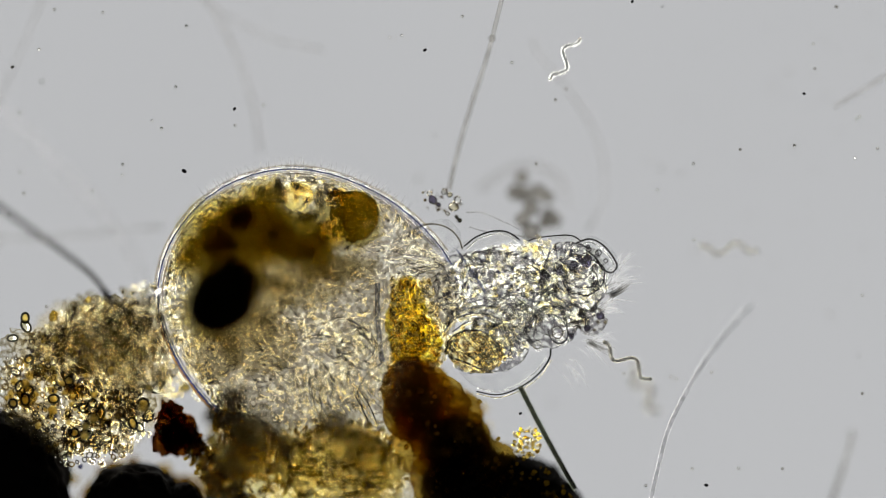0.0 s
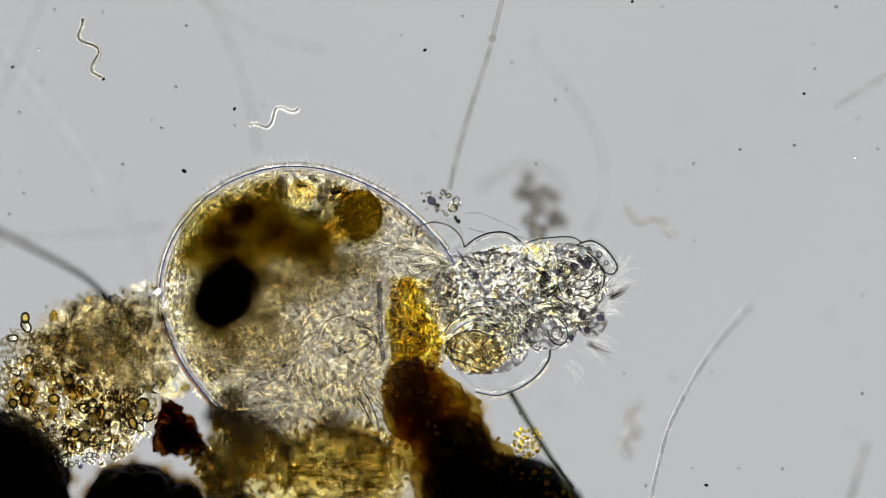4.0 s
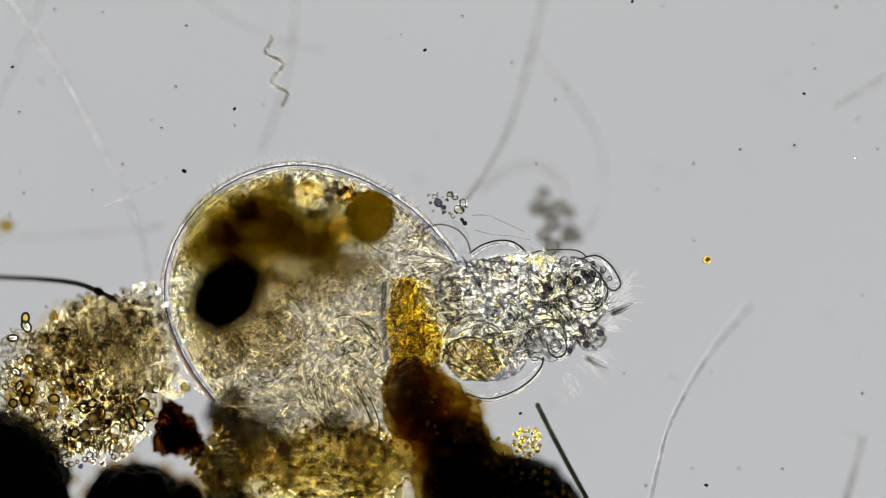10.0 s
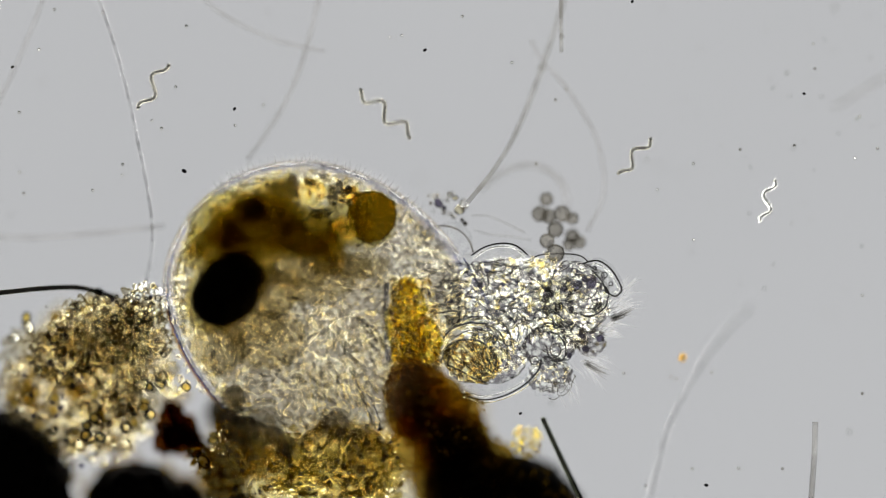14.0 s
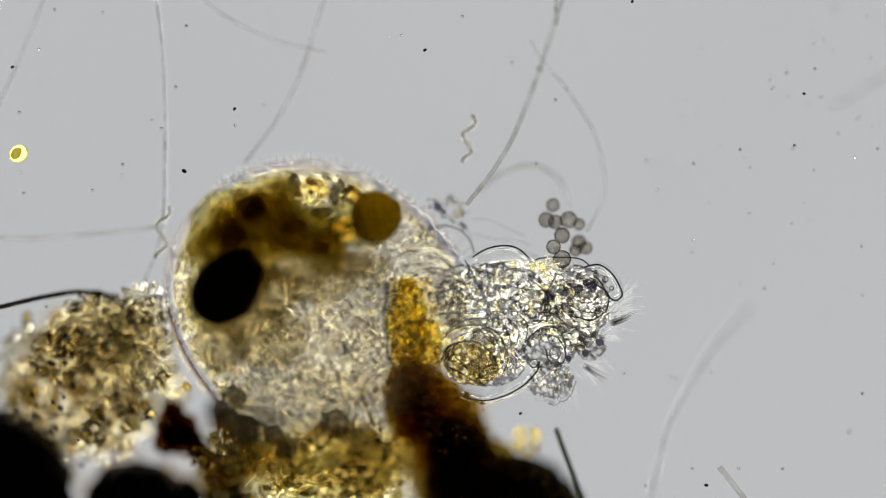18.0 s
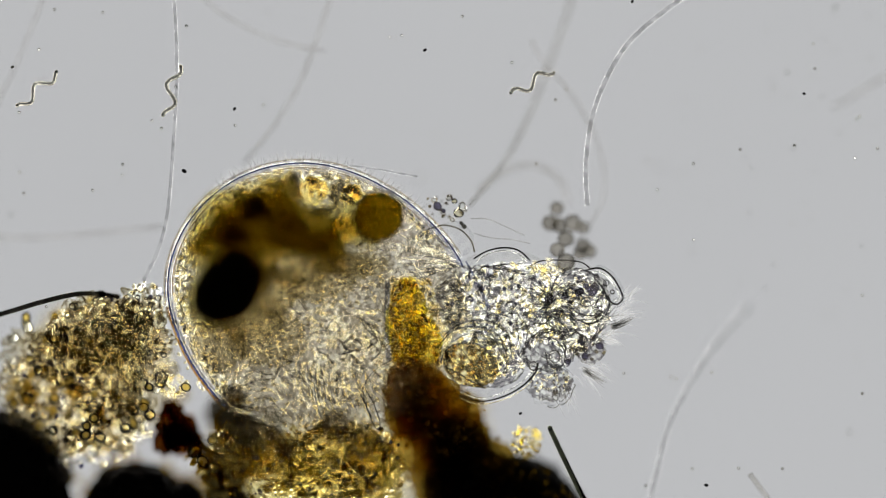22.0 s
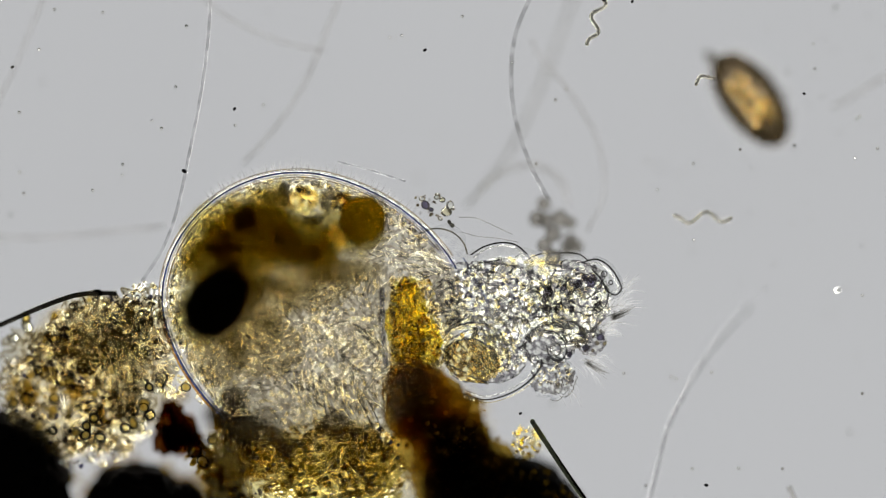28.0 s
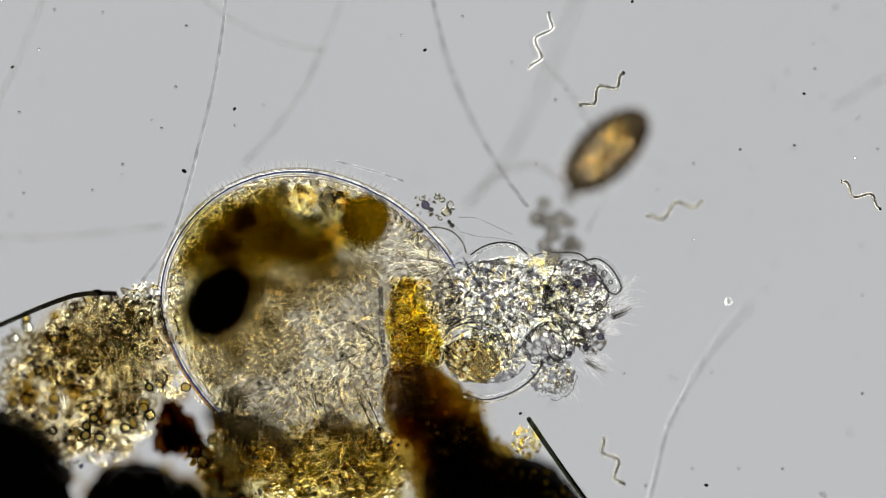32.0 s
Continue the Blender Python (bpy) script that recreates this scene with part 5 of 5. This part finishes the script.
EGG_ROWS = ((0, 626, 381, .17), (3.5, 630, 380, .17), (5.5, 647, 378, .172), (9, 652, 380, .18), (12, 656, 382, .21), (14.5, 657, 382, .24), (17, 662, 378, .30), (18, 664, 382, .285), (20, 670, 382, .285), (22.5, 670, 382, .285), (24, 657, 382, .285),
            (25.5, 645, 386, .285), (27.5, 641, 388, .285), (32, 645, 387, .285))
HEAD_ROWS = ((0, 1), (3.5, 1), (5.5, .6), (9, .45), (11, .37), (12, .33), (13, .28), (14.5, .22), (16.5, .13), (17, .12), (17.5, .11), (18, .1), (19, .05), (20, 0), (22.5, -.02), (24, .06), (25.5, .2), (27.5, .28), (32, .3))
CELL_DEPTH = ((0, -.010), (6, -.008), (9, -.006), (12, -.006), (14.5, 0), (16.5, .008), (17, .01), (18, 0), (20, -.005), (22.5, -.005), (24, .005), (25.5, .012), (32, .015))
CELL_ROWS = ((0, -60, -51), (3.5, -52, -51), (6, -32, -32), (9, -23, -25), (12, -20, -18), (14.5, -15, -12), (16.5, -9, -6), (20, 0, 0), (22.5, 2, 3), (24, -8, 0), (25.5, -18, -3), (27.5, -21, -5), (32, -21, -5))
BIT_ROWS = ((0, -10, -12), (3.5, -13, -11), (6, -3, -8), (14.5, 0, -6), (16.5, -3, 0), (17, -2, 0), (18, -1, 0), (20, 0, 0), (22.5, -3, -1), (24, -11, -1), (25.5, -20, -1), (27.5, -23, -3), (32, -23, -3))


def motions():
    body = {t: turned(BODY, du - 27, dv + 4, w - 3.6, depth(t)) for t, du, dv, w in BODY_ROWS}
    for mote, p in MOTE_LIST:
        walk(mote, [(t, Matrix.Translation(p + Vector((0, 0, dz)))) for t, dz in FOCUS_DRIVE])
    walk(animal, list(body.items()))
    walk(head, [(t, body[t].inverted() @ turned(NECK, 2 * k, -18 * k, -7.4 * k, depth(t, HEAD_DEPTH))) for t, k in HEAD_ROWS])
    walk(ruffle, [(t, Matrix.Translation(RUFFLE - NECK + Vector((-.055 * q, .075 * q, -.05 * q)))) for t, q in ((0, 1), (9, 1), (11, .7), (12, .35), (13, .12), (14.5, .05), (16.5, 0), (32, 0))])
    for lobe in (lower_lobe, lower_outline, lower_glint, inner_glint):
        walk(lobe, [(t, Matrix.Translation((.014 * k, -.016 * k, 0))) for t, k in HEAD_ROWS])
    for organ, rows in ((spot, SPOT_ROWS), (egg, EGG_ROWS)):
        ways = {t: at(*(float(np.interp(t, [r[0] for r in rows], [r[k] for r in rows])) for k in (1, 2, 3))) for t in body}
        walk(organ, [(t, Matrix.Translation(body[t].inverted() @ p)) for t, p in ways.items()])
    walk(cells, [(t, turned(PLACE[cells.name], du, dv, 0, depth(t, CELL_DEPTH))) for t, du, dv in CELL_ROWS])
    walk(stalk, [(t, turned(PLACE[stalk.name], 0, 0, 0, dz)) for t, dz in DEPTH])
    walk(bits, [(t, turned(PLACE[bits.name], du, dv, 0, depth(t))) for t, du, dv in BIT_ROWS])
    swing(left_thread, ((0, 205, 550, 50, .05), (3, 205, 550, 44, .05), (3.5, 205, 550, 43, .05), (6, 205, 545, 34, .045), (7, 204, 541, 29, .04), (9, 203, 534, 20), (11, 205, 530, 15), (13, 205, 529, 10), (14.5, 205, 528, 8), (17, 205, 527, 3), (19, 205, 527, 0),
                        (23, 212, 525, -3), (25, 208, 522, -6), (28, 205, 520, -9), (32, 205, 520, -9)))
    swing(top_thread, ((0, 795, 335, -7, -.11, 124), (3.5, 795, 335, -7, -.11, 124), (6, 806, 334, -7, -.10, 120), (7, 812, 340, -7, -.04, 85), (9, 822, 350, -6, 0, 25), (11, 826, 358, -1), (13, 828, 358, 1), (17, 826, 362, 1), (19, 826, 362, 0, .01), (21, 828, 364, 1, .03), (23, 830, 366, 3, .05),
                       (25, 826, 364, 2, .07), (28, 826, 364, 3, .1), (32, 826, 364, 4, .12)), (at(1005, -60, .3) - at(826, 362, .22)).normalized())
    chord = (at(1230, -50, .2) - at(1030, 372, .2)).normalized()
    walk(sway_thread, [(t, Matrix.Translation(at(u, v, .2)) @ pose(0, 0, 0, 0, 0, -w) @ Matrix.Rotation(radians(roll), 4, chord)) for t, u, v, w, roll in (
        (0, 1760, 120, 70, 0), (15, 1760, 150, 60, 0), (20.6, 1760, 200, 46, 0), (21.2, 1640, 230, 36, 0), (21.7, 1150, 330, 12, 0), (22, 1040, 364, 4, 0), (23, 1029, 372, 0, 0), (24, 1022, 372, -4, 0),
        (25, 1010, 368, -8, 8), (28, 972, 354, -22, 10), (29, 970, 352, -26, 20), (30, 958, 354, -30, 40), (31, 950, 368, -37, 55), (32, 934, 366, -48, 66))])
    swing(upright_thread, ((0, 262, 520, -45, .16), (5.5, 265, 510, -34, .14), (9, 264, 510, -30, .08), (11, 262, 508, -26, .04), (12, 260, 505, -21, .02), (13, 256, 502, -17), (14.5, 256, 502, -12), (17, 254, 500, -4), (19, 252, 500, -1), (21, 252, 498, 0),
                           (23, 252, 498, 4), (25, 252, 498, 7), (28, 250, 498, 9.5), (32, 250, 498, 12.5)))
    swing(slope_thread, ((0, 462, 270, -46), (6, 455, 270, -44), (9, 470, 255, -28), (10, 460, 270, -14), (11, 450, 275, -5), (13, 440, 280, -2), (17, 430, 290, 0), (21, 430, 290, 2), (25, 430, 290, 4), (32, 430, 290, 6)))
    swing(dark_rod, ((0, 922, 688, -8, -.02), (3.5, 902, 694, -12, .0), (6, 928, 714, -10, .05), (7, 930, 722, -10, .05), (9, 948, 716, -8, -.01), (13, 956, 738, -7), (14.5, 966, 748, -5), (17, 978, 760, -4), (18, 986, 764, -1), (19, 1000, 768, 0),
                     (20, 1005, 775, 0), (21, 990, 762, -1), (22, 974, 760, -6), (23, 965, 764, -9), (25, 960, 763, -11), (28, 943, 748, -14), (32, 937, 744, -15)))
    swing(far_rod, ((0, 1510, 765, 10, .03), (3.5, 1535, 778, 10, .03), (6, 1528, 798, 8, .03), (9, 1526, 785, 8, .03), (10, 1528, 772, 8, .02), (12, 1498, 756, 4), (13, 1478, 748, 2), (14, 1445, 748, -4), (14.5, 1428, 748, -8),
                    (16.5, 1312, 768, -30), (17, 1302, 802, -34), (18, 1275, 828, -44), (19, 1262, 850, -46), (20, 1290, 840, -46), (21, 1305, 840, -44), (22, 1328, 840, -42), (23, 1340, 842, -40), (25, 1370, 840, -34),
                    (28, 1397, 862, -30), (30, 1432, 866, -28), (32, 1456, 872, -26)))
    swing(needle, ((0, 250, -120, -10), (7.5, 250, -60, -8), (8.6, 270, 190, -12), (9, 292, 253, -16), (10, 240, 340, -40), (11, 195, 300, 40), (12, 186, 270, 42), (12.5, 110, 60, 44), (12.9, 60, -120, 40), (14.5, 200, -120, 20), (21.2, 700, -80, -10),
                   (21.9, 676, 302, -6), (22.4, 680, 301, -10), (23, 688, 299, -22), (24, 662, 302, -6), (25, 658, 303, 0), (32, 653, 302, 1)))
    swing(top_rod, ((0, 985, -80, 0), (10, 980, -80, 0), (11, 984, 50, 2), (12, 1008, 55, -2), (13, 997, 40, 2), (14, 995, 32, 1), (14.5, 996, 30, 1), (17, 1003, -6, 3), (18, 987, -16, 2), (19, 985, -40, 1),
                    (22, 985, -90, 0), (32, 985, -90, 0)))
    swing(passing_rod, ((0, 870, -200, 0), (7.4, 862, -120, -28), (8, 858, 0, -30), (8.6, 850, -120, -24), (12.4, 815, -90, -10), (12.8, 806, 95, -4), (13, 802, 207, 0), (13.3, 800, 330, 6, -.05), (13.8, 790, 600, 10, -.17), (14.3, 780, 800, 10, -.18), (32, 780, 800, 10, -.18)))
    pale, dark = SWIM_PALE, SWIM_DARK
    swim(spirillum("spirillum", dark, 100, 1.6, 10, 3), .232, ((0, 1290, 440, 0), (1, 1220, 420, -20), (2, 1160, 400, 0), (3, 1180, 390, -25), (3.5, 1164, 396, -20), (5.5, 1140, 375, -40), (6, 1160, 410, -40), (6.5, 1216, 516, -40),
         (7, 1310, 735, -50), (7.6, 1440, 960, -50), (16, 1720, 760, 0), (24, 1720, 400, 0), (27, 1180, 366, 0), (28, 1245, 385, 0), (29, 1210, 372, 0), (30, 1215, 405, 5), (31, 1170, 385, 15), (32, 1195, 370, 18)))
    swim(spirillum("spirillum", dark, 105, 1.7, 12, 3), .16, ((0, 1110, 640, -35), (.5, 1100, 660, -25), (1, 1035, 657, 0), (1.5, 992, 640, 40), (2, 1014, 740, 80), (2.6, 1010, 930, 85), (7.4, 1250, 940, -60), (8, 1244, 850, -60),
         (8.5, 1156, 832, -60), (9, 1065, 766, -62), (9.3, 985, 700, -60), (9.7, 1020, 960, -75)))
    swim(spirillum("spirillum", dark, 90, 1.8, 12, 4), .02, ((0, 1140, 690, -60), (1, 1098, 760, 75), (2, 1086, 720, 75), (3, 1060, 735, 80), (3.5, 1104, 728, 80), (4.5, 1120, 840, 80), (5.4, 1130, 960, 80)))
    swim(spirillum("spirillum", pale, 88, 1.5, 12, 3), .16, ((0, 1000, 105, 60), (.8, 1090, -60, 70), (1.6, 1100, -40, 75), (2, 1080, 40, 72), (2.5, 908, 268, 50), (3, 760, 330, 20), (3.5, 632, 196, 30), (4.5, 380, 240, 20),
         (5.5, 168, 316, 60), (5.9, -110, 300, 20)))
    swim(spirillum("spirillum", dark, 110, 1.7, 13, 3), .15, ((0, 640, -70, 30), (1.4, 640, -70, 30), (2, 505, 276, 20), (2.5, 176, 208, -40), (3, 112, 242, -58), (3.5, 164, 88, -70), (5.5, 32, 96, -60), (6.2, -120, 60, -60)))
    swim(spirillum("spirillum", pale, 84, 1.6, 11, 2.6), .16, ((0, 840, -80, 50), (6, 800, -60, 50), (6.5, 760, 124, -60), (7, 498, 262, -5), (7.5, 112, 204, 0), (7.9, -110, 190, 0)))
    swim(spirillum("spirillum", dark, 92, 1.9, 10, 3), .175, ((0, 1160, -90, 80), (6.3, 1120, -90, 80), (7, 1076, 36, 80), (8, 1050, 115, 75), (8.5, 1056, 124, 50), (9, 1148, 148, 40), (9.3, 1040, 240, 20), (9.6, 888, 300, 20),
         (10, 840, -90, 60)))
    swim(spirillum("spirillum", dark, 122, 2.2, 13, 3), .19, ((0, 900, -110, -30), (8.3, 880, -90, -30), (9, 682, 95, -28), (9.3, 620, 248, -60), (9.6, 396, 188, -40), (10, 490, 127, -78), (10.4, 484, 168, 60), (10.8, 604, 208, 10),
         (11.2, 316, 328, -40), (11.6, 224, 428, 40), (12, 172, 290, 60), (12.4, 392, 216, 0), (12.8, 316, 164, 0), (13, 332, 148, -5), (13.2, 336, 124, 10), (13.5, 432, 64, 10), (13.8, 592, 84, -30), (14, 682, 200, -42),
         (14.5, 900, 100, 0), (15, 1000, -110, 40)))
    swim(spirillum("spirillum", dark, 92, 1.5, 12, 3), .2, ((0, 760, -90, 60), (11, 780, -80, 60), (11.6, 696, 216, 60), (12, 607, 165, 85), (12.4, 480, 68, 30), (12.8, 508, 76, -20), (13, 495, 55, -30), (13.2, 544, 84, -40),
         (13.5, 504, 256, 0), (13.8, 292, 272, 20), (14, 270, 152, 60), (14.5, 224, 248, 30), (15.5, 400, 180, 20), (16.5, 560, 120, -30), (17, 412, 284, 25), (18, 285, 410, 80), (18.3, 224, 320, -60), (18.9, 500, 220, 75), (19, 460, 200, 80),
         (19.5, 600, 120, 30), (20, 672, 70, 60), (20.7, 444, 276, 20), (21, 264, 254, 62), (21.3, 288, 104, 20), (21.9, 316, 184, 60), (22, 303, 160, 75), (22.5, 160, 116, 40), (23, 395, 256, 10), (23.5, 560, 160, 0),
         (24, 657, 95, -15), (24.3, 608, 156, 20), (25, 436, 220, 62), (25.5, 532, 84, 60), (27.5, 420, 168, 50), (28, 300, -90, 50)))
    swim(spirillum("spirillum", pale, 74, 1.4, 9, 2.4), .18, ((0, 420, -90, 0), (11.2, 420, -80, 0), (12, 456, 186, -40), (12.5, 330, -90, -40)))
    swim(spirillum("spirillum", pale, 76, 1.6, 10, 2.8), .2, ((0, 1400, -110, 80), (13, 1380, -90, 80), (13.5, 1332, 156, 75), (13.8, 1340, 296, 80), (14, 1360, 355, 75), (14.5, 1420, 560, 70), (16, 1700, 800, 70)))
    swim(spirillum("spirillum", dark, 84, 1.6, 10, 2.8), .2, ((0, 1240, -90, 60), (13.2, 1220, -80, 60), (13.8, 1140, 212, 40), (14, 1125, 276, 50), (14.5, 992, 92, 75), (15.5, 920, 200, 60), (16.5, 880, 280, -30), (16.9, 980, -80, -30), (17.5, 900, -80, 20), (18, 828, 245, 80),
         (18.6, 600, 60, 40), (19, 366, 24, 50), (19.6, 340, -90, 20), (20.5, 640, -60, -40), (21, 794, 85, -58), (21.9, 976, 84, 40), (22, 942, 146, 30), (22.4, 776, 288, 60), (22.8, 1000, -90, 30), (23.3, 1300, -90, 20), (23.7, 1120, 410, 20), (24, 1094, 426, 20), (24.9, 1196, 364, 20), (25, 1266, 355, 20),
         (25.5, 1412, 296, 10), (26.5, 1420, 90, 10), (27.5, 1330, 60, 30), (28, 1268, 126, 35), (28.6, 1440, 120, 40), (29, 1387, 172, 48), (29.6, 1650, 140, 30), (30.1, 1650, 230, 10), (30.5, 1264, 248, 0), (31, 1291, 250, 22), (31.4, 1258, 240, 0),
         (31.7, 1416, 304, -20), (32, 1525, 345, -30)))
    swim(spirillum("spirillum", dark, 96, 1.9, 10, 3), .2, ((0, 1100, -120, 70), (27.4, 1090, -100, 70), (28, 1056, 32, 75), (28.4, 976, 160, 50), (29, 1002, 40, 48), (29.5, 1020, 90, 40), (30, 992, 150, 42), (30.5, 1040, 130, 40), (31, 1066, 122, 34), (32, 1068, 160, 36)))
    swim(spirillum("spirillum", pale, 104, 1.8, 11, 2.8), .19, ((0, 960, -120, 70), (28, 950, -90, 70), (29, 897, 122, 70), (29.6, 820, -60, 70), (30.5, 640, -60, 60), (31, 572, 70, 60), (31.4, 768, 110, 40), (32, 958, 72, 70)))
    swim(spirillum("spirillum", dark, 100, 1.6, 11, 3), .18, ((0, 1200, -130, 60), (27.8, 1120, -120, 60), (28.4, 984, 272, 40), (28.7, 900, 320, 50), (29, 918, 252, 58), (29.5, 880, 280, 55), (30, 824, 298, 56), (30.8, 504, 104, 70), (31.3, 380, -90, 60)))
    swim(spirillum("spirillum", dark, 92, 1.7, 10, 2.8), .2, ((0, -110, -60, 60), (18.4, -80, -50, 60), (19, 14, 40, 60), (20, 40, -40, 70), (21, 117, 36, 75), (22, 65, 158, 42), (22.6, -80, 260, 40), (24.2, -80, 260, 40), (25, 136, 182, 65), (25.4, 60, -70, 65)))
    swim(spirillum("spirillum", dark, 90, 1.7, 10, 3), .17, ((0, 1100, 1010, -70), (31, 1100, 980, -70), (31.7, 1088, 844, -65), (32, 1085, 818, -65)))
    walk(ciliate, [(t, Matrix.Translation(at(u, v, .34)) @ pose(0, 0, 0, 0, 0, a)) for t, u, v, a in (
        (0, 1820, 300, 10), (26.5, 1760, 320, 10), (27.2, 1460, 300, 10), (27.5, 1340, 258, 14), (27.65, 1350, 236, -30), (27.8, 1346, 220, -62), (28, 1330, 176, -54), (28.1, 1270, 176, -14), (28.25, 1190, 200, 16), (28.4, 1116, 240, 40), (28.7, 1082, 268, 62), (29, 1070, 258, 58),
        (30, 1068, 250, 49), (31, 1070, 258, 47), (32, 1074, 266, 44))])
    drift(cell("algal_cell", 14, CELL_GLASS, "dark brown round drifting cell"), .15, ((4.8, 430, -60), (6, 535, 42), (7.2, 700, -70)))
    drift(cell("algal_cell", 14, BROWN, "dark brown round drifting cell"), .06, ((9.2, -60, 480), (10.4, 108, 372), (11, 270, 418), (11.8, 300, 560), (13, 320, 700)))
    drift(cell("algal_cell", 15, BROWN, "dark brown round drifting cell"), .08, ((6.5, -60, 600), (8, 34, 538), (9.3, -50, 440)))
    drift(cell("algal_cell", 20, SMOKE, "dark grey round drifting cell"), .12, ((19.2, 1060, -60), (20.7, 916, 8), (21, 1000, 20), (22.2, 1095, -40)))
    drift(cell("algal_cell", 20, SMOKE, "dark grey round drifting cell"), .05, ((23.2, 980, -70), (24, 910, 28), (25, 820, 182), (25.5, 435, 240), (27, -80, 300)))
    drift(cell("algal_cell", 22, SMOKE, "pale grey round drifting cell"), .03, ((24, 1640, 300), (24.9, 1270, 330), (25, 1255, 412), (26.2, 1320, 960)))
    drift(cell("algal_cell", 17, CRYSTAL, "bright yellow round drifting cell"), .22, ((16, 140, -60), (17, 80, 18), (17.7, 150, 196), (18, 30, 272), (19, -70, 340)))
    drift(cell("algal_cell", 6, GRAIN_CLEAR, "small bright clear drifting cell"), .17, ((26.8, 1660, 520), (28, 1484, 514), (29, 1445, 506), (30, 1404, 508), (31, 1347, 520), (32, 1290, 534)))
    drift(cell("algal_cell", 8, CELL_GLASS, "small dark drifting cell"), .165, ((8.2, 1660, 330), (9.2, 1600, 360), (10, 1251, 460), (11, 1136, 170), (12, 1206, 411), (13, 1230, 540), (14, 1209, 634), (16, 1260, 960)))


motions()
